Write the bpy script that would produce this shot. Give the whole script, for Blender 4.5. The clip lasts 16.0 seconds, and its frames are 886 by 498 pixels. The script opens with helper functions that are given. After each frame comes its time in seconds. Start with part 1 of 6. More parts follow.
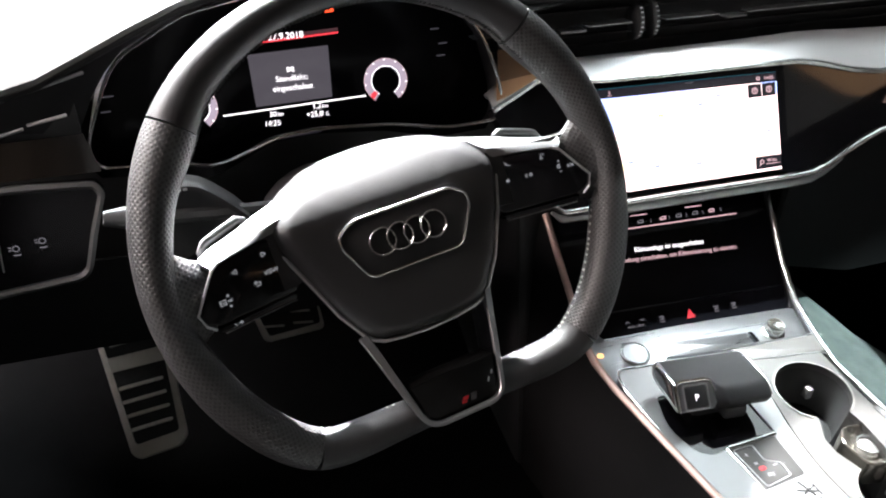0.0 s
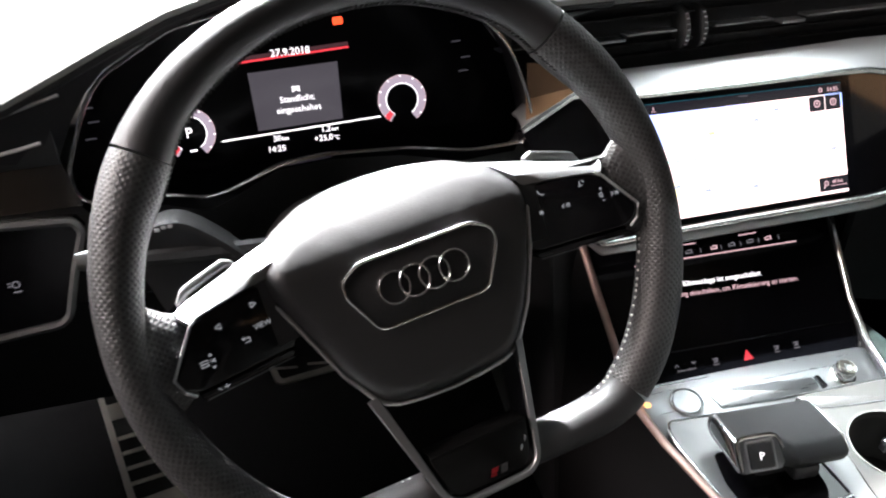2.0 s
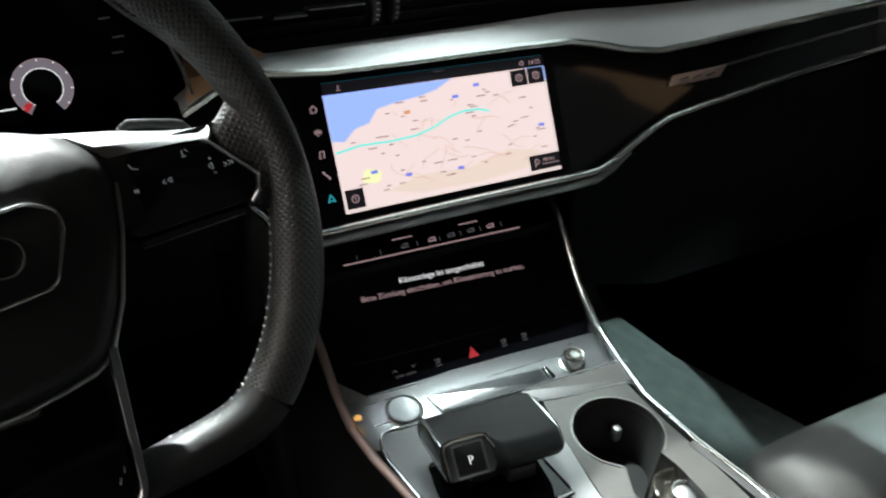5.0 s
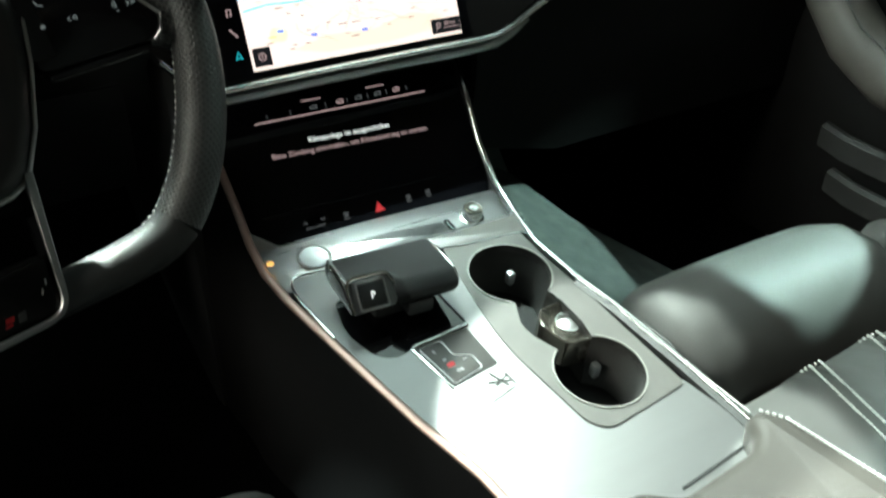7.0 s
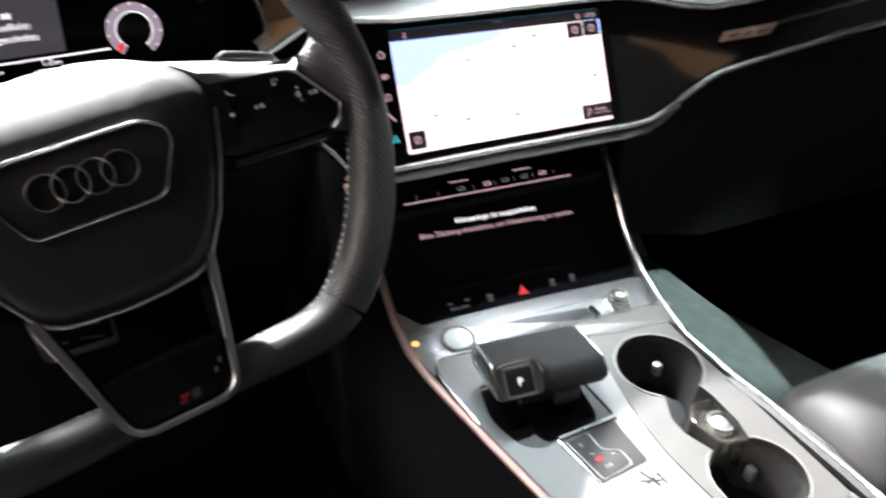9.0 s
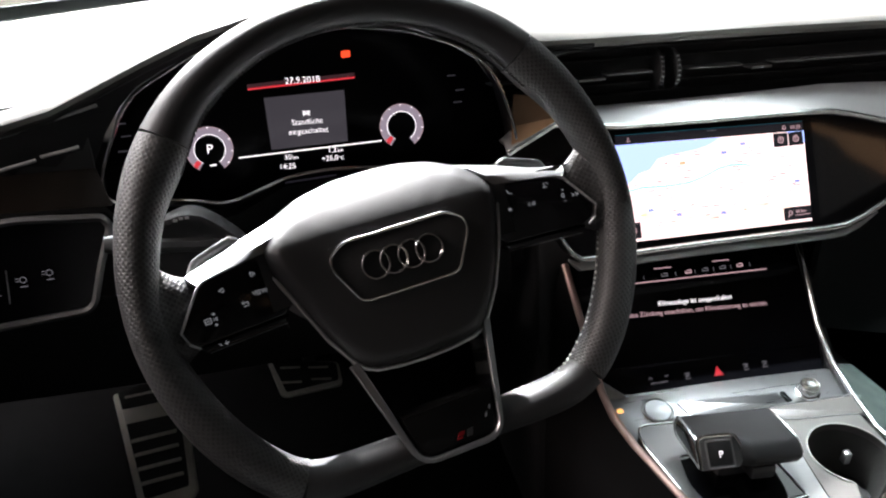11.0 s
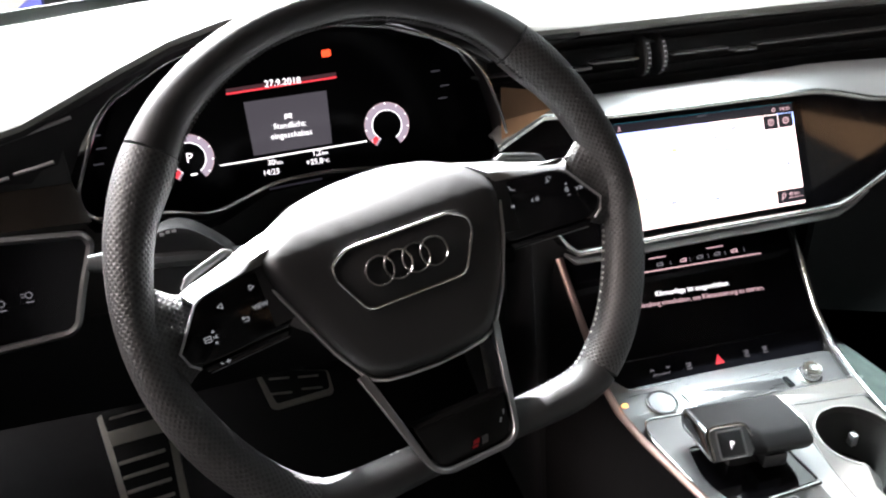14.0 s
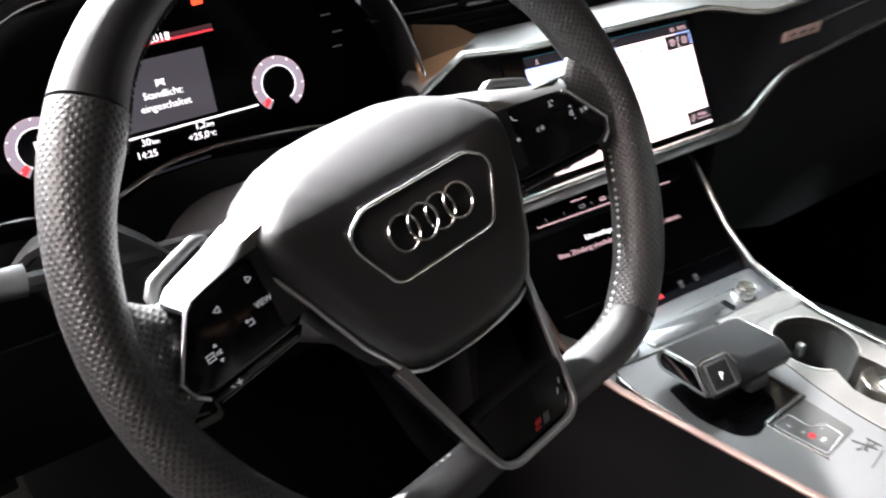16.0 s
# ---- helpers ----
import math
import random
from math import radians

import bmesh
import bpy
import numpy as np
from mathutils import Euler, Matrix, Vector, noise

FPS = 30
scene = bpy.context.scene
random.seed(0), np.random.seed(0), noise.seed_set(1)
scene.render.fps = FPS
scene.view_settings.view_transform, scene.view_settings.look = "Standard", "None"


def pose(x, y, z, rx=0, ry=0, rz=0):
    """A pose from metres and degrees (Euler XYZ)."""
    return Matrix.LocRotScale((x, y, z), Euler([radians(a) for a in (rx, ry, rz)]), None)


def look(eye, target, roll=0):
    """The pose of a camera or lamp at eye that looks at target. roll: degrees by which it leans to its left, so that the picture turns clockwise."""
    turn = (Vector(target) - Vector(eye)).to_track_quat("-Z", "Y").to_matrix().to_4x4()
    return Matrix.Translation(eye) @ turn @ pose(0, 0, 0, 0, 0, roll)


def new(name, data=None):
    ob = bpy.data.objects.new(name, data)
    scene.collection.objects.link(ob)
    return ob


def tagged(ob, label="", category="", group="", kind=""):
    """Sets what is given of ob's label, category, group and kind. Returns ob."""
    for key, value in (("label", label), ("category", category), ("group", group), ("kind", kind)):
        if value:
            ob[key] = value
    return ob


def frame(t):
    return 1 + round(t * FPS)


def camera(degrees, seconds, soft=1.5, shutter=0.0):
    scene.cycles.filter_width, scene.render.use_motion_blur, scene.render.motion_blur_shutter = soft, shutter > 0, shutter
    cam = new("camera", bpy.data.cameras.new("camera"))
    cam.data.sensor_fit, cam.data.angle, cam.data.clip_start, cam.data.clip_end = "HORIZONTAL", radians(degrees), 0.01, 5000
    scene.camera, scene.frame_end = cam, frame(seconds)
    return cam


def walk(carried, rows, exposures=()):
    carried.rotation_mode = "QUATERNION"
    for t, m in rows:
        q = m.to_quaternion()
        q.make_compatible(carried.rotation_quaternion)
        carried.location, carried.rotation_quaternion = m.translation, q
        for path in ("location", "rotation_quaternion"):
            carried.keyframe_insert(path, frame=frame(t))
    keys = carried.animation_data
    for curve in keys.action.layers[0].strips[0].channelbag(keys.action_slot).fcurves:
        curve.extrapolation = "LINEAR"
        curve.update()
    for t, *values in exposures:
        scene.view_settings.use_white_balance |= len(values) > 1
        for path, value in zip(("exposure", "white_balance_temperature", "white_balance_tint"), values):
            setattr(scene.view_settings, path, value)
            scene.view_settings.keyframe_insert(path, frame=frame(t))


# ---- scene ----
cam = camera(54.60, 16.0, soft=2.1, shutter=0.6)
# seconds, eye in metres, yaw, pitch and roll in degrees
ROWS = [
    (0.0, -0.1246, -0.5290, 1.0479, -15.82, -25.68, -2.07),
    (0.5, -0.1257, -0.5233, 1.0485, -15.78, -25.53, -1.98),
    (1.0, -0.1219, -0.5113, 1.0431, -15.22, -24.98, -2.44),
    (1.5, -0.1153, -0.4776, 1.0354, -14.17, -24.45, -3.10),
    (2.0, -0.0955, -0.4429, 1.0211, -13.76, -24.22, -3.56),
    (2.5, -0.0704, -0.3992, 0.9977, -14.81, -23.98, -4.43),
    (3.0, -0.0331, -0.3709, 0.9728, -17.03, -23.51, -4.86),
    (3.5, 0.0164, -0.3629, 0.9648, -19.49, -22.67, -4.30),
    (4.0, 0.0443, -0.3746, 0.9584, -21.53, -22.19, -3.88),
    (4.2, 0.0493, -0.3831, 0.9561, -22.28, -22.21, -3.81),
    (6.3, 0.0445, -0.4753, 0.9438, -28.87, -25.07, -2.36),
    (6.5, 0.0460, -0.4809, 0.9456, -28.87, -26.52, -2.30),
    (7.0, 0.0380, -0.4907, 0.9331, -29.98, -29.27, -1.77),
    (7.5, 0.0325, -0.5021, 0.9264, -30.39, -30.65, -1.73),
    (8.0, 0.0332, -0.4975, 0.9338, -29.74, -30.40, -1.74),
    (8.5, 0.0233, -0.4833, 0.9426, -26.96, -27.32, -2.03),
    (9.0, 0.0128, -0.4659, 0.9422, -22.15, -24.27, -3.03),
    (9.5, -0.0103, -0.4676, 0.9639, -17.50, -22.17, -2.98),
    (10.0, -0.0452, -0.4968, 0.9769, -13.57, -20.99, -2.39),
    (10.2, -0.0578, -0.5146, 0.9810, -12.38, -20.52, -2.32),
    (12.3, -0.0980, -0.5469, 1.0061, -12.56, -18.89, -2.84),
    (12.5, -0.0979, -0.5473, 1.0060, -12.76, -19.12, -2.81),
    (13.0, -0.0975, -0.5470, 1.0045, -13.41, -19.57, -2.88),
    (13.5, -0.1012, -0.5350, 1.0049, -14.01, -19.67, -3.27),
    (14.0, -0.1077, -0.5103, 0.9928, -14.61, -19.72, -4.56),
    (14.5, -0.1128, -0.4705, 0.9768, -16.19, -19.87, -6.53),
    (15.0, -0.1211, -0.4153, 0.9573, -19.78, -20.17, -7.81),
    (15.5, -0.1543, -0.3674, 0.9426, -24.82, -20.93, -8.13),
    (16.0, -0.2161, -0.3545, 0.9478, -31.74, -21.88, -7.35),
]
EXPOSURES = [(0.0, 0.66, 6300, 12), (2.5, 0.63, 6300, 12), (3.0, 0.55, 6300, 12), (3.5, 0.13, 6300, 12), (4.0, -0.7, 6300, 12), (6.3, -1.0, 6050, -14), (6.5, -1.0, 6050, -14), (7.0, -0.42, 6150, -13), (7.5, -0.05, 6400, 1), (8.0, 0.2, 6400, 8), (9.0, 0.1, 6300, 12), (9.5, -0.22, 6350, 13), (10.0, -0.38, 6350, 13), (11.5, 0.2, 6300, 12), (12.5, 0.72, 6300, 12), (15.0, 0.66, 6300, 12), (16.0, 0.64, 6350, 13)]
walk(cam, [(t, pose(x, y, z, 0, 0, yaw) @ pose(0, 0, 0, 90 + pitch) @ pose(0, 0, 0, 0, 0, roll)) for t, x, y, z, yaw, pitch, roll in ROWS], EXPOSURES)

# ---- light: unseen spots and soft lamps, added part by part ----
world = bpy.data.worlds.new("hall_air")
scene.world = world
world.use_nodes = True
world.node_tree.nodes["Background"].inputs[0].default_value = (0.8, 0.9, 1.0, 1)
world.node_tree.nodes["Background"].inputs[1].default_value = 0.03


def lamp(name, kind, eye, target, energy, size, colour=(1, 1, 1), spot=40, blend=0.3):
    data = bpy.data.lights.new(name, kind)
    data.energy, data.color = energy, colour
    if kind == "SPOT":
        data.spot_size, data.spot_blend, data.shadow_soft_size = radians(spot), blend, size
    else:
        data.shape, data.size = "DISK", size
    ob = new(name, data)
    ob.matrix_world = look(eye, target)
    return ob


# assumed lamps, cones cut to cover one part or lit patch each
lamp("dash_spot", "SPOT", (-1.6, 5.1, 4.5), (-0.035, 0.47, 0.93), 8500, 0.06, (1.0, 0.985, 0.95), 6.5, 0.1)
lamp("rim_top_spot", "SPOT", (-1.6, 5.1, 4.5), (-0.125, 0.05, 0.89), 14500, 0.06, (1.0, 0.985, 0.95), 1.3, 0.6)
lamp("dash_spot", "SPOT", (-0.6, 5.2, 4.5), (0.68, 0.57, 0.95), 11000, 0.06, (1.0, 0.985, 0.95), 7.9, 0.2)
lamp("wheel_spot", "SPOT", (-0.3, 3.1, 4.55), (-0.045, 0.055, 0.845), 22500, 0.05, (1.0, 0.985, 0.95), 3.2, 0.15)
# rim, grip and side spots: each added for a single bright patch
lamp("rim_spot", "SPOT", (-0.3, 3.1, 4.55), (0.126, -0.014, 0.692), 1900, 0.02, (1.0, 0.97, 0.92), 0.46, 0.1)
lamp("grip_spot", "SPOT", (-2.5, 3.0, 4.4), (-0.042, -0.05, 0.665), 3600, 0.04, (1.0, 0.985, 0.95), 0.85, 0.3)
lamp("side_spot", "SPOT", (4.2, -0.9, 3.3), (0.185, 0.03, 0.805), 420, 0.03, (0.92, 1.0, 0.97), 2.4, 0.7)
# spots added for single patches on seat, console, carpet and lap
lamp("seat_spot", "SPOT", (3.3, -0.1, 4.6), (0.665, -0.04, 0.5), 6800, 0.006, (0.82, 1.0, 0.96), 1.7, 0.02)
lamp("console_spot", "SPOT", (1.2, 2.4, 5.0), (0.40, -0.170, 0.482), 6000, 0.01, (1.0, 0.99, 0.96), 3.4, 0.03)
lamp("carpet_spot", "SPOT", (3.6, -2.1, 3.7), (0.622, 0.19, 0.45), 2300, 0.03, (0.82, 1.0, 0.96), 2.5, 0.12)
lamp("cushion_spot", "SPOT", (2.6, 1.05, 4.4), (0.70, -0.43, 0.48), 1150, 0.04, (0.86, 1.0, 0.97), 7.2, 0.08)
lamp("lap_spot", "SPOT", (-3.0, -1.6, 3.6), (-0.03, -0.13, 0.52), 2300, 0.04, (0.95, 1.0, 1.0), 3.0, 0.2)
# unseen soft fills, added to lift metals and dark faces
lamp("front_fill", "AREA", (-1.2, 2.8, 5.2), (0.2, 0.0, 0.8), 380, 3.0, (0.95, 1.0, 1.0))
lamp("left_fill", "AREA", (-4.5, 1.3, 3.6), (0.0, 0.0, 0.8), 440, 3.0, (1.0, 0.95, 0.92))
lamp("hub_fill", "AREA", (-4.5, -0.5, 3.5), (0.0, 0.0, 0.8), 215, 1.8, (1.0, 0.84, 0.76))
# added spot and mirrored panel that whiten the switch row
lamp("switch_spot", "SPOT", (0.2, 0.9, 5.0), (0.39, 0.15, 0.556), 3700, 0.04, (0.93, 1.0, 0.98), 3.0, 0.4)
lamp("row_glint_light", "AREA", (2.7, 2.0, 5.2), (0.4, 0.16, 0.55), 38, 2.4, (0.93, 1.0, 1.0))
# added only to light the brown board that the gloss panel mirrors
lamp("board_spot", "SPOT", (2.6, -1.9, 5.2), (4.3, -3.2, 1.7), 1150, 0.1, (1.0, 0.93, 0.85), 50, 0.4)


# ---- materials ----
def nodes_of(name):
    m = bpy.data.materials.new(name)
    m.use_nodes = True
    nt = m.node_tree
    return m, nt, nt.nodes["Principled BSDF"]


def add(nt, kind, **sets):
    n = nt.nodes.new(kind)
    for k, v in sets.items():
        if k in n.inputs.keys():
            n.inputs[k].default_value = v
    return n


def surface(name, colour, rough=0.5, metal=0.0, vary=0.25, scale=30.0, bump=0.0, bump_scale=400.0, coat=0.0, stretch=(1, 1, 1), rvary=0.15, spec=0.5):
    """A material with colour and gloss varied at two scales and a fine relief."""
    m, nt, b = nodes_of(name)
    tc = add(nt, "ShaderNodeTexCoord")
    mp = add(nt, "ShaderNodeMapping", Scale=stretch)
    nt.links.new(tc.outputs["Object"], mp.inputs["Vector"])
    big = add(nt, "ShaderNodeTexNoise", Scale=scale, Detail=4.0, Roughness=0.6)
    fine = add(nt, "ShaderNodeTexNoise", Scale=bump_scale, Detail=3.0, Roughness=0.6)
    nt.links.new(mp.outputs[0], big.inputs["Vector"])
    nt.links.new(mp.outputs[0], fine.inputs["Vector"])
    mix = nt.nodes.new("ShaderNodeMix")
    mix.data_type = "RGBA"
    mix.inputs[6].default_value = (*[c * (1 - vary) for c in colour], 1)
    mix.inputs[7].default_value = (*[min(1, c * (1 + vary)) for c in colour], 1)
    nt.links.new(big.outputs["Fac"], mix.inputs[0])
    nt.links.new(mix.outputs[2], b.inputs["Base Color"])
    rg = add(nt, "ShaderNodeMapRange")
    rg.inputs[3].default_value, rg.inputs[4].default_value = max(0.02, rough - rvary * rough), min(1, rough + rvary * rough)
    nt.links.new(fine.outputs["Fac"], rg.inputs[0])
    nt.links.new(rg.outputs[0], b.inputs["Roughness"])
    b.inputs["Metallic"].default_value = metal
    b.inputs["Specular IOR Level"].default_value = spec
    b.inputs["Coat Weight"].default_value = coat
    b.inputs["Coat Roughness"].default_value = 0.03
    if bump:
        bp = add(nt, "ShaderNodeBump", Strength=bump, Distance=0.0006)
        nt.links.new(fine.outputs["Fac"], bp.inputs["Height"])
        nt.links.new(bp.outputs[0], b.inputs["Normal"])
    return m


def leather(name, colour, rough=0.45, pores=900.0, strength=0.5, stretch=(1, 1, 1), spec=0.5):
    """Grained leather: small cells in relief over soft unevenness."""
    m, nt, b = nodes_of(name)
    tc = add(nt, "ShaderNodeTexCoord")
    cell = add(nt, "ShaderNodeTexVoronoi", Scale=pores)
    cell.feature = "DISTANCE_TO_EDGE"
    soft = add(nt, "ShaderNodeTexNoise", Scale=18.0, Detail=5.0)
    mp = add(nt, "ShaderNodeMapping", Scale=stretch)
    nt.links.new(tc.outputs["Object"], mp.inputs["Vector"])
    for n in (cell, soft):
        nt.links.new(mp.outputs[0], n.inputs["Vector"])
    mix = nt.nodes.new("ShaderNodeMix")
    mix.data_type = "RGBA"
    mix.inputs[6].default_value = (*[c * 0.75 for c in colour], 1)
    mix.inputs[7].default_value = (*[c * 1.25 for c in colour], 1)
    nt.links.new(soft.outputs["Fac"], mix.inputs[0])
    nt.links.new(mix.outputs[2], b.inputs["Base Color"])
    b.inputs["Roughness"].default_value = rough
    b.inputs["Specular IOR Level"].default_value = spec
    bp = add(nt, "ShaderNodeBump", Strength=strength, Distance=0.0004)
    nt.links.new(cell.outputs["Distance"], bp.inputs["Height"])
    nt.links.new(bp.outputs[0], b.inputs["Normal"])
    return m


def perforated(name, colour, pitch=0.0030):
    """Leather with rows of small round holes, laid by the mesh's own UV in metres."""
    m, nt, b = nodes_of(name)
    uv = add(nt, "ShaderNodeUVMap")
    mp = add(nt, "ShaderNodeMapping", Rotation=(0, 0, radians(45)))
    dots = add(nt, "ShaderNodeTexVoronoi", Scale=1 / pitch, Randomness=0.0)
    nt.links.new(uv.outputs[0], mp.inputs["Vector"])
    nt.links.new(mp.outputs[0], dots.inputs["Vector"])
    hole = add(nt, "ShaderNodeMapRange")
    hole.inputs[1].default_value, hole.inputs[2].default_value = 0.18, 0.42
    nt.links.new(dots.outputs["Distance"], hole.inputs[0])
    mix = nt.nodes.new("ShaderNodeMix")
    mix.data_type = "RGBA"
    mix.inputs[6].default_value = (*[c * 0.3 for c in colour], 1)
    mix.inputs[7].default_value = (*colour, 1)
    nt.links.new(hole.outputs[0], mix.inputs[0])
    nt.links.new(mix.outputs[2], b.inputs["Base Color"])
    b.inputs["Roughness"].default_value = 0.46
    bp = add(nt, "ShaderNodeBump", Strength=0.42, Distance=0.0009)
    nt.links.new(hole.outputs[0], bp.inputs["Height"])
    nt.links.new(bp.outputs[0], b.inputs["Normal"])
    return m


def glowing(name, colour, strength):
    m, nt, b = nodes_of(name)
    b.inputs["Base Color"].default_value = (0.01, 0.01, 0.01, 1)
    b.inputs["Roughness"].default_value = 0.15
    b.inputs["Emission Color"].default_value = (*colour, 1)
    b.inputs["Emission Strength"].default_value = strength
    return m


def clear(name):
    m, nt, b = nodes_of(name)
    b.inputs["Base Color"].default_value = (0.92, 0.97, 0.96, 1)
    b.inputs["Roughness"].default_value = 0.0
    b.inputs["Transmission Weight"].default_value = 1.0
    b.inputs["IOR"].default_value = 1.02
    return m


LEATHER = leather("black_leather", (0.028, 0.028, 0.029))
HUB_LEATHER = leather("wrinkled_black_leather", (0.017, 0.017, 0.018), 0.42, 800.0, 0.26, (0.4, 1, 1))
LEATHER_SMOOTH = leather("smooth_black_leather", (0.017, 0.017, 0.018), 0.48, 1500.0, 0.25, spec=0.38)
PERF = perforated("perforated_black_leather", (0.033, 0.033, 0.034))
SEAT = leather("grey_black_seat_leather", (0.046, 0.0455, 0.0435), 0.6, 500.0, 0.4, spec=0.4)
ARM_LEATHER = leather("grey_black_door_leather", (0.044, 0.040, 0.036), 0.55, 500.0, 0.4, spec=0.3)
DASH = leather("grey_grained_dash_skin", (0.24, 0.235, 0.222), 0.5, 650.0, 0.6)
PLASTIC = surface("black_plastic", (0.028, 0.028, 0.029), 0.45, bump=0.25, bump_scale=900)
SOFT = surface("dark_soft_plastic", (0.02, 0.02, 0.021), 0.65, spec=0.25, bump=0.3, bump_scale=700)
GLOSS = surface("piano_black", (0.004, 0.004, 0.005), 0.06, vary=0.1, coat=0.5, rvary=0.3)
GLASS_BLACK = surface("black_display_glass", (0.003, 0.003, 0.004), 0.07, vary=0.1, rvary=0.3, spec=0.2)
POD_METAL = surface("bronze_grey_polished_metal", (0.36, 0.34, 0.30), 0.16, 0.9, 0.1, 60, rvary=0.3)
CHROME = surface("satin_chrome", (0.78, 0.78, 0.77), 0.2, 1.0, 0.05, 60, rvary=0.3)
SILVER = surface("brushed_aluminium", (0.31, 0.312, 0.315), 0.34, 0.85, 0.08, 40, 0.1, 350, stretch=(0.12, 1, 1), rvary=0.12)
SATIN = surface("satin_silver_paint", (0.6, 0.61, 0.62), 0.38, 0.9, 0.05, 50)
STEEL = surface("brushed_steel", (0.66, 0.62, 0.56), 0.42, 0.3, 0.12, 80, 0.2, 500, stretch=(1, 0.1, 1))
FASCIA_METAL = surface("polished_aluminium", (0.5, 0.515, 0.53), 0.3, 1.0, 0.08, 40, 0.08, 300, stretch=(0.06, 1, 1), rvary=0.25)
SPOKE_BLACK = surface("satin_black_insert", (0.004, 0.004, 0.004), 0.25, vary=0.1, spec=0.1)
SPOKE_SATIN = surface("grey_satin_aluminium", (0.3, 0.305, 0.31), 0.38, 0.9, 0.08, 50)
BAR = surface("satin_grey_strip", (0.42, 0.42, 0.43), 0.35, 0.35, 0.08, 60)
SHELF_METAL = surface("matt_brushed_aluminium", (0.5, 0.51, 0.515), 0.42, 0.8, 0.1, 40, 0.12, 300, stretch=(0.06, 1, 1), rvary=0.2)
# darkened copy of the soft plastic, for panels that lie in shade
SHADED_BLACK = surface("shaded_black_panel", (0.008, 0.008, 0.0085), 0.75, spec=0.12, bump=0.3, bump_scale=700)
BROWN_SHADED = surface("shaded_brown_gloss_trim", (0.015, 0.011, 0.008), 0.2, vary=0.4, scale=20)
RUBBER = surface("black_rubber", (0.012, 0.012, 0.012), 0.7, bump=0.3)
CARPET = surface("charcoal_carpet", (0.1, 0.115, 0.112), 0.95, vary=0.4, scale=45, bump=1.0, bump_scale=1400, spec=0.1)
# blacker than real carpet: the footwell's shade is put into the colour
CARPET_SHADED = surface("shaded_carpet", (0.0045, 0.0045, 0.0048), 0.95, vary=0.4, scale=45, bump=1.0, bump_scale=1400, spec=0.04)
THREAD = surface("grey_thread", (0.55, 0.56, 0.54), 0.7)
SWITCH_GREY = surface("dark_grey_satin_plastic", (0.05, 0.05, 0.049), 0.55, spec=0.25, bump=0.2, bump_scale=900)
TRAY_RIM = surface("smooth_grey_rim", (0.22, 0.215, 0.20), 0.3)
TRAY = surface("grey_satin_plastic", (0.085, 0.082, 0.078), 0.42, bump=0.2, bump_scale=900)
BROWN_LIT = surface("lit_brown_satin_trim", (0.5, 0.31, 0.18), 0.3, 0.5, vary=0.3, scale=25)
BROWN = surface("brown_satin_trim", (0.19, 0.115, 0.07), 0.34, 0.4, vary=0.3, scale=25)
LINING = surface("beige_headlining", (0.11, 0.085, 0.062), 0.9, bump=0.4)
PAINT = surface("dark_car_paint", (0.02, 0.022, 0.025), 0.25, coat=1.0)
BADGE_RED = surface("red_enamel", (0.22, 0.008, 0.012), 0.25, coat=0.5)
PAD = surface("gloss_black_pad", (0.004, 0.004, 0.005), 0.14, vary=0.1, spec=0.3)
DARK_THREAD = surface("black_thread", (0.03, 0.03, 0.03), 0.7)
CLUSTER_GLASS = surface("coated_cluster_glass", (0.003, 0.003, 0.004), 0.12, vary=0.1, spec=0.08)
# silver tinted pink: the warm light it reflects is put into the colour
WARM_LIT_SATIN = surface("warm_lit_satin_metal", (0.52, 0.37, 0.33), 0.4, 0.7, 0.08, 60)
CLEAR = clear("clear_glass")
INK = surface("pale_grey_print", (0.4, 0.4, 0.42), 0.5)
WHITE_GLOW = glowing("white_symbols", (1.0, 0.93, 0.95), 1.6)
PINK_GLOW = glowing("pinkish_white_symbols", (1.0, 0.62, 0.66), 0.66)
RED_GLOW = glowing("red_symbols", (1.0, 0.06, 0.08), 0.8)
GREY_GLOW = glowing("grey_panel", (0.27, 0.24, 0.28), 0.2)
VIOLET_GLOW = glowing("violet_dial", (0.62, 0.5, 0.6), 0.55)
TEAL_GLOW = glowing("teal_symbols", (0.1, 0.75, 0.9), 0.8)
TEAL_FAINT = glowing("dim_teal_line", (0.08, 0.4, 0.55), 0.22)
FAINT_GLOW = glowing("faint_symbols", (0.3, 0.28, 0.33), 0.1)
AMBER_GLINT = glowing("amber_glint", (1.0, 0.5, 0.15), 1.6)
PAD_GLOW = glowing("backlit_symbols", (0.85, 0.86, 0.9), 0.24)
DIM_GLOW = glowing("dim_symbols", (0.35, 0.33, 0.36), 0.35)
BLACK_GLOW = glowing("dark_screen_tile", (0.05, 0.045, 0.06), 0.25)


# ---- building helpers ----
def part(name, bm, material, parent=None, label="", smooth=True):
    """One mesh object from a bmesh in world coordinates, under its thing or part."""
    if parent is not None:
        inv = world_of[parent.name].inverted()
        bm.transform(inv)
    bmesh.ops.recalc_face_normals(bm, faces=bm.faces)
    me = bpy.data.meshes.new(name)
    bm.to_mesh(me)
    bm.free()
    me.materials.append(material)
    if smooth:
        me.polygons.foreach_set("use_smooth", [True] * len(me.polygons))
        me.set_sharp_from_angle(angle=radians(38))
    ob = new(name, me)
    world_of[ob.name] = world_of[parent.name] if parent is not None else Matrix()
    if parent is not None:
        ob.parent = parent
    if label:
        ob["label"] = label
    return ob


world_of = {}


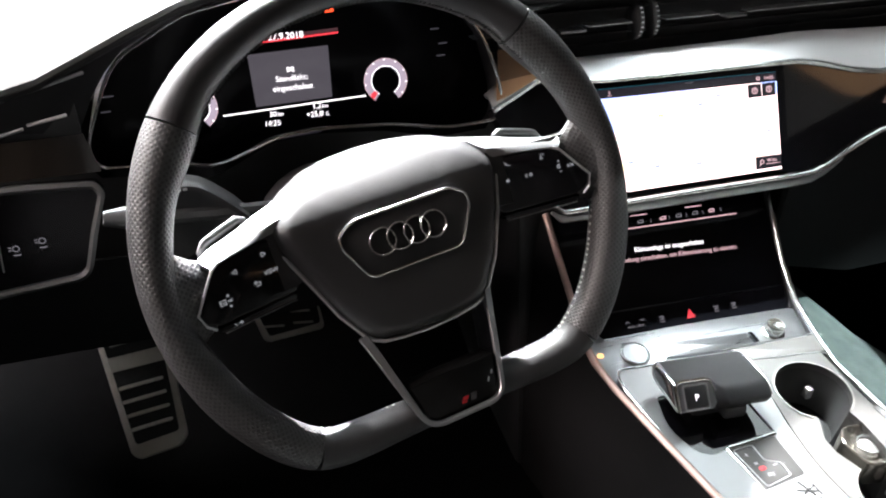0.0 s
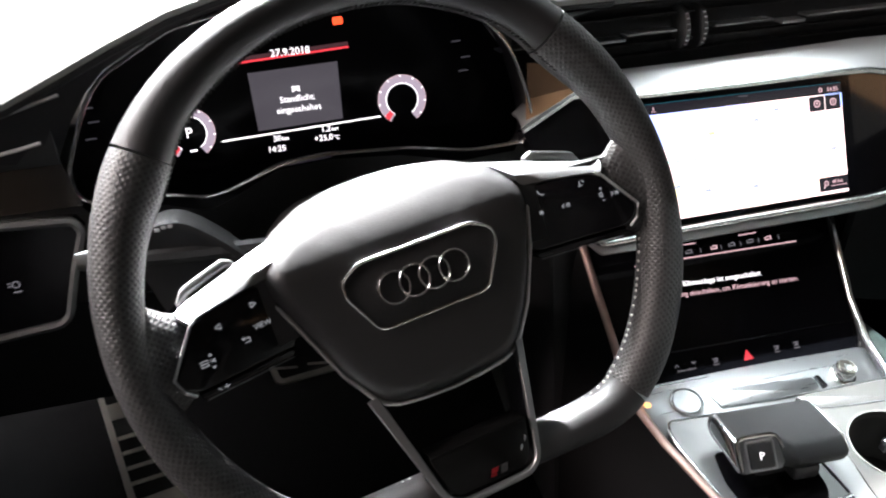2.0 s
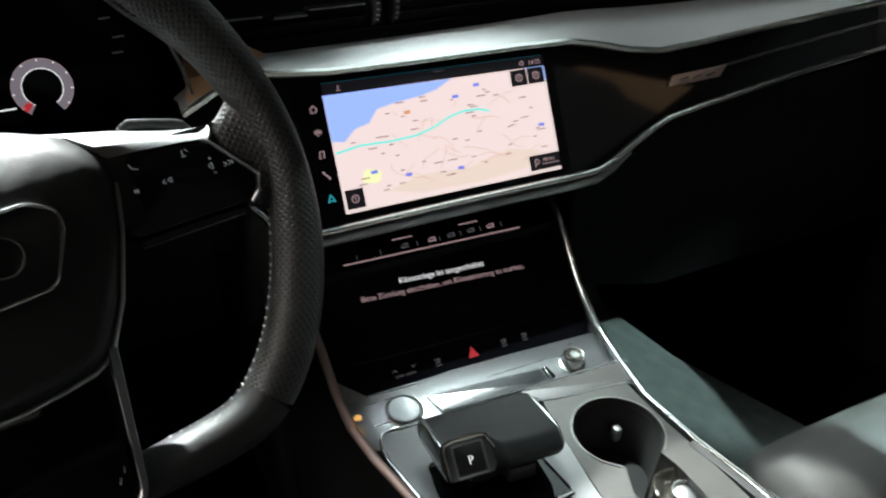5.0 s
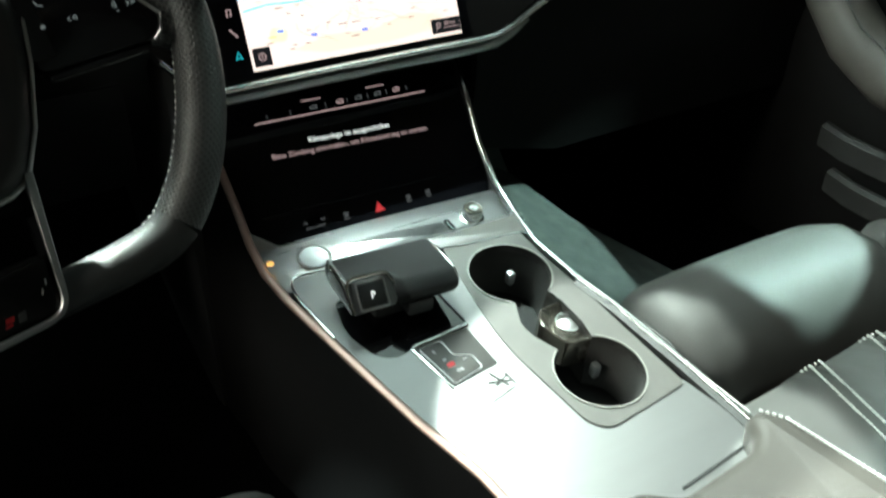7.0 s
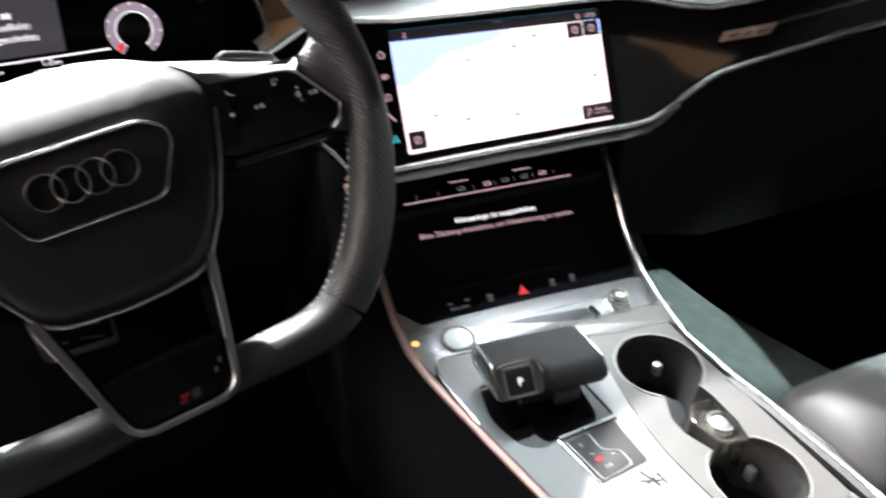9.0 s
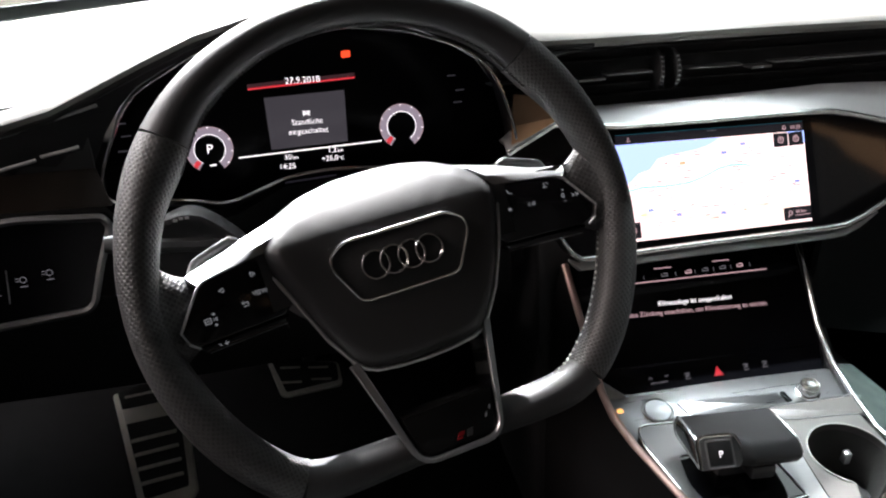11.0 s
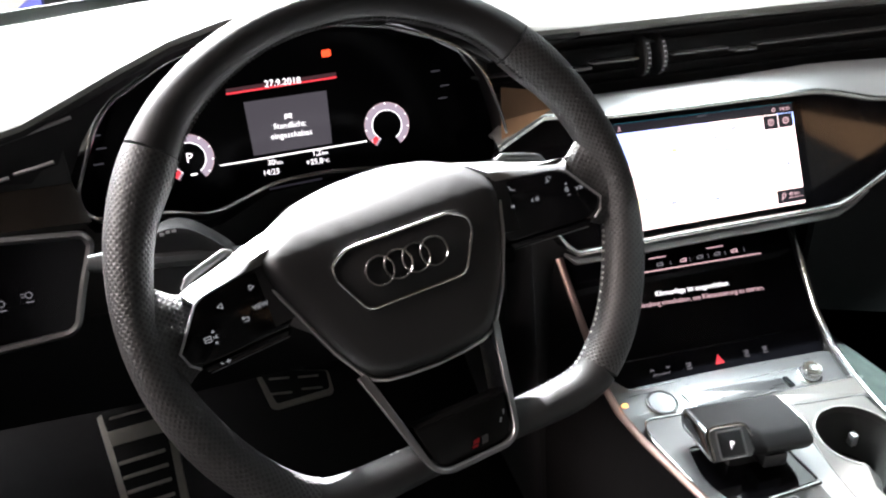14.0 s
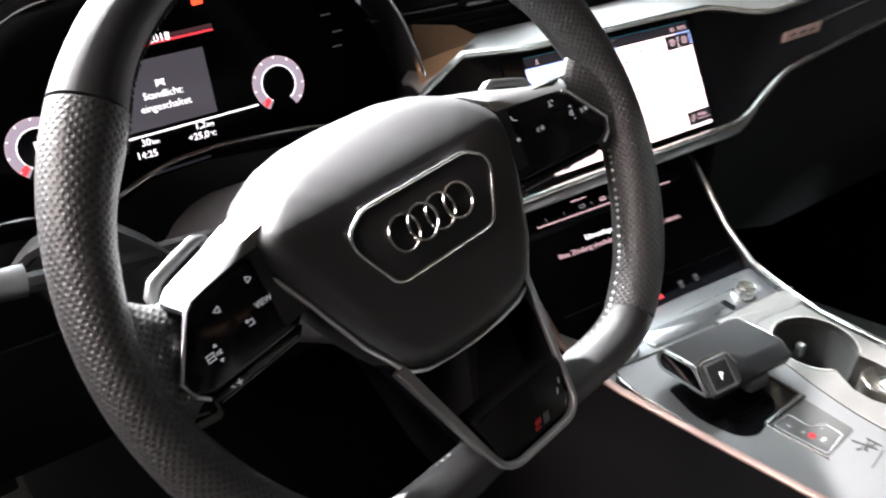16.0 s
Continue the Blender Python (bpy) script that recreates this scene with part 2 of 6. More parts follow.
def thing(name, at, label, category, group="", kind=""):
    ob = new(name)
    ob.empty_display_size = 0.03
    ob.location = at
    world_of[ob.name] = Matrix.Translation(at)
    return tagged(ob, label, category, group, kind)


def single(name, bm, material, label, category, kind="", group="", smooth=True):
    return tagged(part(name, bm, material, None, "", smooth), label, category, group, kind)


def plane_frame(origin, right, up):
    """A matrix whose x runs right, y up the plane and z out of it."""
    r = Vector(right).normalized()
    n = r.cross(Vector(up)).normalized()
    u = n.cross(r)
    m = Matrix((r, u, n)).transposed().to_4x4()
    m.translation = origin
    return m


def rounded(points, radius, seg=4):
    """A closed 2D outline with its corners rounded."""
    out, count = [], len(points)
    for i in range(count):
        p, a, b = Vector(points[i]), Vector(points[i - 1]), Vector(points[(i + 1) % count])
        r = radius[i] if isinstance(radius, (list, tuple)) else radius
        da, db = a - p, b - p
        cut = min(r, da.length * 0.45, db.length * 0.45)
        s, e = p + da.normalized() * cut, p + db.normalized() * cut
        for k in range(seg + 1):
            t = k / seg
            out.append(((1 - t) ** 2 * s + 2 * t * (1 - t) * p + t * t * e)[:])
    return out


def slab(outline, m, back, front, bevel=0.0, seg=2, uv=False):
    """A plate with a 2D outline on the plane m, from depth back to depth front, its front edge rounded."""
    bm = bmesh.new()
    steps = [(back, 0.0)]
    if bevel:
        steps += [(front - bevel + bevel * math.sin(a), bevel * (1 - math.cos(a))) for a in (k / seg * math.pi / 2 for k in range(seg + 1))]
    else:
        steps += [(front, 0.0)]
    pts = [Vector(p) for p in outline]
    area = sum(pts[i - 1].x * pts[i].y - pts[i].x * pts[i - 1].y for i in range(len(pts)))
    if area < 0:
        pts.reverse()
    count = len(pts)
    norm = []
    for i in range(count):
        e1, e2 = (pts[i] - pts[i - 1]), (pts[(i + 1) % count] - pts[i])
        n1, n2 = Vector((e1.y, -e1.x)), Vector((e2.y, -e2.x))
        n1 = n1.normalized() if n1.length > 1e-9 else n2.normalized()
        n2 = n2.normalized() if n2.length > 1e-9 else n1
        nn = n1 + n2
        norm.append(nn.normalized() / max(0.5, nn.normalized().dot(n1)) if nn.length > 1e-6 else n1)
    rings = [[bm.verts.new(m @ Vector((*(pts[i] - norm[i] * inset), depth))) for i in range(count)] for depth, inset in steps]
    for a, b in zip(rings, rings[1:]):
        for i in range(count):
            bm.faces.new((a[i - 1], a[i], b[i], b[i - 1]))
    bm.faces.new(rings[-1])
    bm.faces.new(rings[0][::-1])
    if uv:
        layer, inv = bm.loops.layers.uv.new("UVMap"), m.inverted()
        for f in bm.faces:
            for loop in f.loops:
                loop[layer].uv = (inv @ loop.vert.co)[:2]
    return bm


def join(*bms):
    out = bms[0]
    for b in bms[1:]:
        me = bpy.data.meshes.new("tmp")
        b.to_mesh(me)
        out.from_mesh(me)
        b.free()
        bpy.data.meshes.remove(me)
    return out


def sweep(path, section, closed=False, normal=None, uv=False):
    """A tube along 3D points. section: radius, or list of 2D points, or a function of the index giving such a list."""
    path = [Vector(p) for p in path]
    count = len(path)
    bm = bmesh.new()
    rings, lengths = [], [0.0]
    for i in range(count):
        a = path[i - 1] if (i or closed) else path[0]
        b = path[(i + 1) % count] if (i < count - 1 or closed) else path[-1]
        t = (b - a).normalized()
        ref = Vector(normal(i)) if callable(normal) else Vector(normal or (0, 0, 1))
        side = t.cross(ref)
        if side.length < 1e-4:
            side = t.cross(Vector((1, 0, 0)))
        side.normalize()
        n = side.cross(t)
        sec = section(i) if callable(section) else section
        if isinstance(sec, (int, float)):
            sec = [(sec * math.cos(k * math.pi / 4), sec * math.sin(k * math.pi / 4)) for k in range(8)]
        rings.append([bm.verts.new(path[i] + side * u + n * v) for u, v in sec])
        if i:
            lengths.append(lengths[-1] + (path[i] - path[i - 1]).length)
    layer = bm.loops.layers.uv.new("UVMap") if uv else None
    k = len(rings[0])
    for i in range(count if closed else count - 1):
        a, b = rings[i], rings[(i + 1) % count]
        arc = 0.0
        for j in range(k):
            f = bm.faces.new((a[j - 1], a[j], b[j], b[j - 1]))
            step = (a[j].co - a[j - 1].co).length
            if uv:
                la, lb = lengths[i], lengths[i] + (path[(i + 1) % count] - path[i]).length
                for loop, c in zip(f.loops, ((la, arc), (la, arc + step), (lb, arc + step), (lb, arc))):
                    loop[layer].uv = c
            arc += step
    if not closed:
        bm.faces.new(rings[0][::-1])
        bm.faces.new(rings[-1])
    return bm


def box(x0, x1, y0, y1, z0, z1, bevel=0.004, m=None, seg=2):
    bm = bmesh.new()
    bmesh.ops.create_cube(bm, size=1)
    bm.transform(Matrix.Translation(((x0 + x1) / 2, (y0 + y1) / 2, (z0 + z1) / 2)) @ Matrix.Diagonal((x1 - x0, y1 - y0, z1 - z0, 1)))
    if bevel:
        bmesh.ops.bevel(bm, geom=bm.edges, offset=bevel, segments=seg, affect="EDGES", profile=0.5)
    if m is not None:
        bm.transform(m)
    return bm


def lathe(profile, m, seg=32):
    """A turned body: profile of (radius, height) about the z axis of m."""
    bm = bmesh.new()
    rings = [[bm.verts.new(m @ Vector((r * math.cos(k / seg * math.tau), r * math.sin(k / seg * math.tau), h))) for k in range(seg)] for r, h in profile]
    for a, b in zip(rings, rings[1:]):
        for i in range(seg):
            bm.faces.new((a[i - 1], a[i], b[i], b[i - 1]))
    bm.faces.new(rings[0][::-1])
    bm.faces.new(rings[-1])
    return bm


def loft(rows, close_ends=False):
    """A sheet through rows of 3D points."""
    bm = bmesh.new()
    vs = [[bm.verts.new(p) for p in row] for row in rows]
    for a, b in zip(vs, vs[1:]):
        for i in range(len(a) - 1):
            bm.faces.new((a[i], a[i + 1], b[i + 1], b[i]))
    return bm


def thick(bm, depth):
    """Gives a sheet a thickness."""
    bmesh.ops.recalc_face_normals(bm, faces=bm.faces)
    bmesh.ops.solidify(bm, geom=bm.faces[:], thickness=depth)
    return bm


def line(a, b, w, m, h=0.0006, lift=0.0):
    """A flat bar on the plane m from 2D point a to b."""
    a, b = Vector(a), Vector(b)
    d = (b - a).normalized()
    s = Vector((-d.y, d.x)) * w / 2
    return slab([(a - s)[:], (b - s)[:], (b + s)[:], (a + s)[:]], m, lift - 0.0002, lift + h)


def lettering(text, m, size, align="LEFT", depth=0.0002):
    """Raised flat letters of the built-in font on the plane m."""
    data = bpy.data.curves.new("letters", "FONT")
    data.body, data.size, data.align_x, data.extrude, data.resolution_u = text, size, align, depth, 3
    ob = bpy.data.objects.new("letters", data)
    scene.collection.objects.link(ob)
    bpy.context.view_layer.update()
    me = bpy.data.meshes.new_from_object(ob.evaluated_get(bpy.context.evaluated_depsgraph_get()))
    bm = bmesh.new()
    bm.from_mesh(me)
    bm.transform(m)
    bpy.data.objects.remove(ob)
    bpy.data.curves.remove(data)
    bpy.data.meshes.remove(me)
    return bm


def at(m, u, v, w=0.0):
    return m @ Matrix.Translation((u, v, w))


def torus_bm(m, r, w, h, seg=48):
    """A ring with a rounded section on the plane m."""
    sec = [(w / 2 * math.cos(k / 10 * math.tau), h / 2 * math.sin(k / 10 * math.tau)) for k in range(10)]
    return sweep([m @ Vector((r * math.cos(k / seg * math.tau), r * math.sin(k / seg * math.tau), h / 2)) for k in range(seg)], sec, True, m.to_3x3() @ Vector((0, 0, 1)))


def ring_bm(m, r, w, h=0.0012, a0=0.0, a1=360.0, seg=40):
    """A flat ring, or part of one, on the plane m."""
    full = abs(a1 - a0) >= 360
    angles = [radians(a0 + (a1 - a0) * k / seg) for k in range(seg + (0 if full else 1))]
    return sweep([m @ Vector((r * math.cos(a), r * math.sin(a), h / 2)) for a in angles],
                 [(-w / 2, -h / 2), (w / 2, -h / 2), (w / 2, h / 2), (-w / 2, h / 2)], full, m.to_3x3() @ Vector((0, 0, 1)))

# ---- planes of the cabin ----
DISPLAY = plane_frame((0, 0.2118, 0.7094), (1, 0, 0), (0, 0.309, 0.951))
LOWER = plane_frame((0, 0.1814, 0.565), (1, 0, 0), (0, 0.642, 0.766))
CONSOLE = plane_frame((0, 0, 0.52), (1, 0, 0), (0, 1, 0.23))
FASCIA = plane_frame((0, 0.178, 0.5575), (1, 0, 0), (0, 1, 0.36))
CLUSTER = plane_frame((0, 0.315, 0.812), (1, 0, 0), (0, 0.1, 0.995))
WHEEL = Matrix(((0.97874, -0.17644, 0.10464), (0.15529, 0.30395, -0.93995), (0.13404, 0.93621, 0.32489))).to_4x4()
WHEEL.translation = (0.0014, 0.0097, 0.7971)


def dv(z):
    return (z - 0.7094) / 0.951


def lv(z):
    return (z - 0.565) / 0.766


def con(x, y):
    return (x, y * 1.026)


def fas(x, y):
    return (x, (y - 0.178) * 1.063)


def on(m, pts, w=0.0):
    return [m @ Vector((*p, w)) for p in pts]


# ---- setting: hall and body shell ----
HALL_FLOOR = surface("grey_hall_floor", (0.25, 0.25, 0.26), 0.3, scale=3)
HALL_WALL = surface("dark_hall_wall", (0.03, 0.028, 0.027), 0.85, scale=2)
HALL_BROWN = surface("brown_mirrored_board", (0.36, 0.21, 0.11), 0.7, scale=2)
HALL_GREY = surface("grey_hall_wall", (0.3, 0.29, 0.27), 0.8, scale=2)
HALL_BLUE = surface("blue_stand_panel", (0.16, 0.16, 0.6), 0.5, scale=3)
HALL_PALE = surface("pale_stand_panel", (0.6, 0.56, 0.48), 0.6, scale=3)
HALL_DARK = surface("dark_hall_ceiling", (0.03, 0.03, 0.03), 0.9, scale=2)
single("ground", box(-9, 9, -9, 9, -0.35, -0.25, 0), HALL_FLOOR, "grey polished exhibition hall floor", "floor", "structure")
single("wall_north", box(-9, 9, 9, 9.2, -0.25, 6), HALL_GREY, "grey exhibition hall wall", "wall", "structure")
# south and east walls kept dark for the gloss panel's reflection
single("wall_south", box(-9, 9, -9.2, -9, -0.25, 6), HALL_WALL, "dark exhibition hall wall", "wall", "structure")
single("wall_east", box(9, 9.2, -9, 9, -0.25, 6), HALL_WALL, "dark exhibition hall wall", "wall", "structure")
single("wall_west", box(-9.2, -9, -9, 9, -0.25, 6), HALL_GREY, "grey exhibition hall wall", "wall", "structure")
single("ceiling", box(-9.2, 9.2, -9.2, 9.2, 6, 6.2), HALL_DARK, "dark exhibition hall ceiling", "ceiling", "structure")
stand = thing("hall_board", (-1.6, 5.0, -0.25), "blue and pale exhibition stand wall", "stand wall")
part("panel", box(-4.5, -0.9, 4.95, 5.05, -0.25, 1.02, 0.01), HALL_BLUE, stand, "blue lower panel")
part("panel", box(-4.5, -0.9, 4.95, 5.05, 1.024, 3.2, 0.01), HALL_PALE, stand, "pale upper panel")

LOZENGE = slab([(-0.14, 0), (0, -0.1), (0.14, 0), (0, 0.1)], plane_frame((0, 0, 0), (1, 0, 0), (0, 0, 1)), 0, 0.004)
lozenge_mesh = bpy.data.meshes.new("lozenge")
LOZENGE.to_mesh(lozenge_mesh)
LOZENGE.free()
lozenge_mesh.materials.append(HALL_PALE)
for row in range(4):
    for k in range(12):
        piece = new("lozenge", lozenge_mesh)
        piece.parent = stand
        piece.location = Vector((-4.3 + 0.28 * k + 0.14 * (row % 2), 4.948, 0.58 + 0.1 * row)) - Vector((-1.6, 5.0, -0.25))
# made-up board and mask, out of view, shaping a brown reflection streak
gable = thing("hall_board", (4.3, -3.3, -0.25), "unseen brown board added for its reflection in the display panel", "stand wall")
GABLE = plane_frame((3.70, -3.66, -0.25), (0.70, 0.71, 0), (0, 0, 1))
part("panel", slab([(-0.25, 0), (1.9, 0), (1.9, 1.62), (1.13, 1.90), (0.45, 2.25), (-0.25, 2.75)], GABLE, -0.05, 0.05, 0.01), HALL_BROWN, gable, "brown board mirrored in the gloss panel")
part("panel", slab([(-0.6, 0), (1.9, 0), (1.9, 1.3), (0.8, 1.8), (0.565, 1.95), (0.235, 2.08), (0.0, 2.36), (-0.05, 2.5), (-0.6, 3.0)], at(GABLE, 0, 0, -0.15), -0.05, 0.05, 0.01), HALL_DARK, gable, "black mask that trims the mirrored shape")

# dash edge over the vents and the instrument hood: x, y, z
EDGE = [(-0.50, 0.27, 0.850), (-0.42, 0.245, 0.858), (-0.34, 0.225, 0.865), (-0.295, 0.22, 0.871), (-0.249, 0.22, 0.882), (-0.210, 0.22, 0.899),
        (-0.172, 0.22, 0.916), (-0.128, 0.22, 0.934), (-0.084, 0.22, 0.946), (-0.03, 0.22, 0.952), (0.03, 0.222, 0.951), (0.08, 0.228, 0.944),
        (0.12, 0.24, 0.931), (0.16, 0.262, 0.914), (0.20, 0.283, 0.904), (0.26, 0.294, 0.902), (0.40, 0.297, 0.902), (0.60, 0.298, 0.900),
        (0.80, 0.298, 0.899), (1.0, 0.30, 0.897), (1.18, 0.33, 0.89)]


def windshield_base(x):
    f = (x - 0.36) / 0.80
    return Vector((x, 0.98 - 0.42 * f * f - 0.10 * f ** 4, 0.955 - 0.022 * f * f))


dash = thing("dashboard", (0.36, 0.4, 0.55), "grey grained leather dashboard of a saloon car", "dashboard")
rows = []
for x, y, z in EDGE:
    b = windshield_base(x * 1.02 - 0.005)
    e = Vector((x, y, z))
    row = [e + Vector((0, 0.012, -0.010)), e + Vector((0, 0.002, -0.005)), e, e + Vector((0, 0.004, 0.0035)), e + Vector((0, 0.016, 0.007))]
    for k in range(1, 9):
        s = k / 8
        q = e.lerp(b, s)
        q.z = (e.z + 0.007) * (1 - s) ** 1.6 + b.z * (1 - (1 - s) ** 1.6)
        row.append(q)
    rows.append(row)
part("dash_top", thick(loft(rows), 0.006), DASH, dash, "grey grained leather dash top")
bm = bmesh.new()
for dy_ in (0.0, 0.010):
    for k in range(22):
        p = Vector((-0.50, 0.345 + dy_, 0)).lerp((-0.365, 0.275 + dy_, 0), k / 21)
        p.z = 0.8665 + 0.07 * (p.x + 0.365) + 0.05 * dy_
        bm = join(bm, box(-0.002, 0.002, -0.0009, 0.0009, 0.0, 0.0012, 0, Matrix.Translation(p) @ pose(0, 0, 0, 0, 0, -27)))
part("dash_stitching", bm, THREAD, dash, "light double stitching")["kind"] = "stuff"
lip = [Vector(e) + Vector((0, 0.008, -0.009)) for e in EDGE[2:16]]
inner = [(-0.25, 0.80), (-0.238, 0.815), (-0.226, 0.83), (-0.213, 0.855), (-0.198, 0.876), (-0.182, 0.892), (-0.157, 0.906), (-0.126, 0.921), (-0.082, 0.931), (-0.03, 0.9345), (0.03, 0.9325), (0.068, 0.926), (0.105, 0.911), (0.15, 0.885)]
part("hood_lining", thick(loft([lip, [Vector((x, 0.252, z)) for x, z in inner]]), 0.003), SOFT, dash, "matt black hood lining")
part("hood_lip", sweep([Vector(e) + Vector((0, 0.006, -0.006)) for e in EDGE[3:16]], 0.0045), LEATHER_SMOOTH, dash)
# dark carcass behind all openings
part("carcass", box(-0.45, 1.15, 0.35, 0.75, 0.64, 0.83, 0.01), PLASTIC, dash)
part("tunnel_block", box(0.20, 0.52, 0.30, 0.75, 0.30, 0.70, 0.01), PLASTIC, dash)
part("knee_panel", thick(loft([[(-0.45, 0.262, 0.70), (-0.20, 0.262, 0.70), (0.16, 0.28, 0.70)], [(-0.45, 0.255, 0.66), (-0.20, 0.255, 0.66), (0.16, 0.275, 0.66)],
                               [(-0.45, 0.27, 0.61), (-0.20, 0.27, 0.61), (0.16, 0.29, 0.61)], [(-0.45, 0.36, 0.585), (-0.20, 0.36, 0.585), (0.16, 0.36, 0.585)]]), 0.008), SHADED_BLACK, dash)
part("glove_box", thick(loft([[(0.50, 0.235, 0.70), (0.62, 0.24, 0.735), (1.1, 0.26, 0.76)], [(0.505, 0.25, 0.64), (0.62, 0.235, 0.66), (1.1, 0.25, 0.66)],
                              [(0.51, 0.27, 0.57), (0.62, 0.255, 0.55), (1.1, 0.27, 0.55)], [(0.51, 0.36, 0.53), (0.62, 0.36, 0.52), (1.1, 0.36, 0.52)]]), 0.01), SHADED_BLACK, dash, "black glove box front")
for a, b in (((-0.345, 0.655), (-0.33, 0.61)), ((-0.309, 0.655), (-0.30, 0.612))):
    part("panel_edge", sweep([(a[0], 0.253, a[1]), (b[0], 0.264, b[1])], 0.0016), SHADED_BLACK, dash)

# vents across the centre
vent = thing("air_vent", (0.6, 0.3, 0.83), "black slatted air vent strip with thin chrome bars", "air vent")
part("duct", box(0.17, 1.13, 0.325, 0.36, 0.822, 0.905, 0.004), SOFT, vent)
for z in (0.840, 0.851, 0.877, 0.888):
    part("slat", box(0.17, 1.13, 0.315, 0.325, z - 0.0012, z + 0.0012, 0.001), SOFT, vent)
for x0, x1, z, t in ((0.150, 0.236, 0.862, 0.0011), (0.246, 0.275, 0.8595, 0.0018), (0.277, 0.328, 0.8635, 0.0012), (0.368, 0.433, 0.8635, 0.0012),
                     (0.443, 0.468, 0.8595, 0.0018), (0.470, 0.70, 0.8635, 0.0012), (0.72, 1.0, 0.862, 0.0012)):
    part("chrome_bar", box(x0, x1, 0.299, 0.316, z - t * 0.8, z + t * 0.8, 0.0007), SPOKE_SATIN, vent, "thin chrome bar")
for x in (0.3385, 0.357):
    wheel_m = pose(x, 0.318, 0.863, 0, 90, 0)
    tw = part("thumb_wheel", lathe([(0.019, -0.0028), (0.0215, -0.002), (0.0215, 0.002), (0.019, 0.0028)], wheel_m, 36), PLASTIC, vent)
    for k in range(7):
        a = radians(-42 + 14 * k)
        part("notch", box(-0.0016, 0.0016, -0.0006, 0.0006, -0.0006, 0.0006, 0.0004, Matrix.Translation((x, 0.318 - 0.0218 * math.cos(a), 0.863 + 0.0218 * math.sin(a)))), INK, tw)

# aluminium shelf over the displays
SHELF = [(0.150, 0.243, 0.806, 0.27, 0.812), (0.175, 0.246, 0.818, 0.285, 0.824), (0.20, 0.250, 0.829, 0.296, 0.832), (0.27, 0.2485, 0.822, 0.302, 0.832), (0.35, 0.2485, 0.8205, 0.302, 0.832),
         (0.45, 0.248, 0.820, 0.302, 0.833), (0.503, 0.247, 0.819, 0.302, 0.834), (0.53, 0.246, 0.814, 0.302, 0.835), (0.57, 0.243, 0.804, 0.302, 0.834),
         (0.605, 0.241, 0.799, 0.302, 0.832), (0.66, 0.241, 0.801, 0.302, 0.830), (0.766, 0.242, 0.807, 0.302, 0.828), (0.95, 0.244, 0.815, 0.302, 0.827), (1.13, 0.25, 0.82, 0.31, 0.827)]
shelf = thing("trim_shelf", (0.6, 0.27, 0.815), "brushed aluminium trim shelf above the displays", "trim")
part("shelf_face", thick(loft([[Vector((x, y0, z0)).lerp((x, y1, z1), s) + Vector((0, 0, 0.004 * math.sin(math.pi * s))) for s in (0, 0.1, 0.3, 0.5, 0.75, 1)] for x, y0, z0, y1, z1 in SHELF]), 0.004), SHELF_METAL, shelf)
part("chrome_lip", sweep([(x, y0 - 0.001, z0 - 0.002) for x, y0, z0, _, _ in SHELF], [(-0.0025, -0.0022), (0.0025, -0.0022), (0.003, 0.001), (0, 0.0028), (-0.003, 0.001)]), CHROME, shelf, "polished lip")

# piano black panel round the upper display
BOTTOM = [(0.186, 0.731), (0.194, 0.722), (0.203, 0.708), (0.214, 0.700), (0.24, 0.7005), (0.35, 0.7015), (0.49, 0.7015), (0.51, 0.7025), (0.53, 0.708), (0.555, 0.719),
          (0.58, 0.729), (0.600, 0.7355), (0.64, 0.7405), (0.70, 0.7465), (0.77, 0.754), (0.918, 0.765), (1.13, 0.778)]
TOP = [(x, z0 - 0.003) for x, _, z0, _, _ in SHELF]
panel = thing("display_panel", (0.36, 0.22, 0.70), "piano black panel with chrome edge around the display", "dash panel")
part("panel_face", slab([(x, dv(z)) for x, z in BOTTOM] + [(x, dv(z)) for x, z in TOP[::-1]], DISPLAY, -0.02, -0.002), GLOSS, panel, smooth=False)
part("chrome_edge", sweep(on(DISPLAY, [(x, dv(z) - 0.001) for x, z in BOTTOM], 0.001), [(-0.0024, -0.004), (0.0026, -0.004), (0.0030, 0.0035), (0.0022, 0.0048), (0.0010, 0.0052), (-0.0008, 0.0042), (-0.0028, 0.0016), (-0.0032, -0.001)], normal=DISPLAY.to_3x3() @ Vector((0, 0, 1))), CHROME, panel, "satin chrome edge")
LEDGE = (0.3, 0.8, 1.0, 1.0, 1.0, 1.0, 0.75, 0.3)
part("lower_ledge", sweep(on(DISPLAY, [(x, dv(z) - 0.009) for x, z in BOTTOM[2:10]], -0.006), lambda i: [(a * LEDGE[i], b * LEDGE[i]) for a, b in ((-0.005, -0.008), (0.004, -0.008), (0.0044, 0.003), (0.003, 0.0046), (-0.002, 0.0015), (-0.005, -0.002))], normal=DISPLAY.to_3x3() @ Vector((0, 0, 1))), SATIN, panel, "grey ledge below the chrome edge")
part("badge", slab(rounded([(0.609, 0.056), (0.672, 0.057), (0.684, 0.068), (0.617, 0.066)], 0.002), DISPLAY, -0.003, 0.002, 0.0008), WARM_LIT_SATIN, panel, "small silver badge plate with plain relief")
for k in range(3):
    part("relief", line((0.620 + 0.017 * k, 0.0600), (0.632 + 0.017 * k, 0.0622), 0.0022, DISPLAY, 0.0005, 0.002), CHROME, panel)
part("thin_strip", sweep(on(DISPLAY, [(0.68, 0.067), (0.76, 0.0745), (0.92, 0.087), (1.12, 0.10)], 0.0), 0.0016), CHROME, panel, "thin chrome strip")

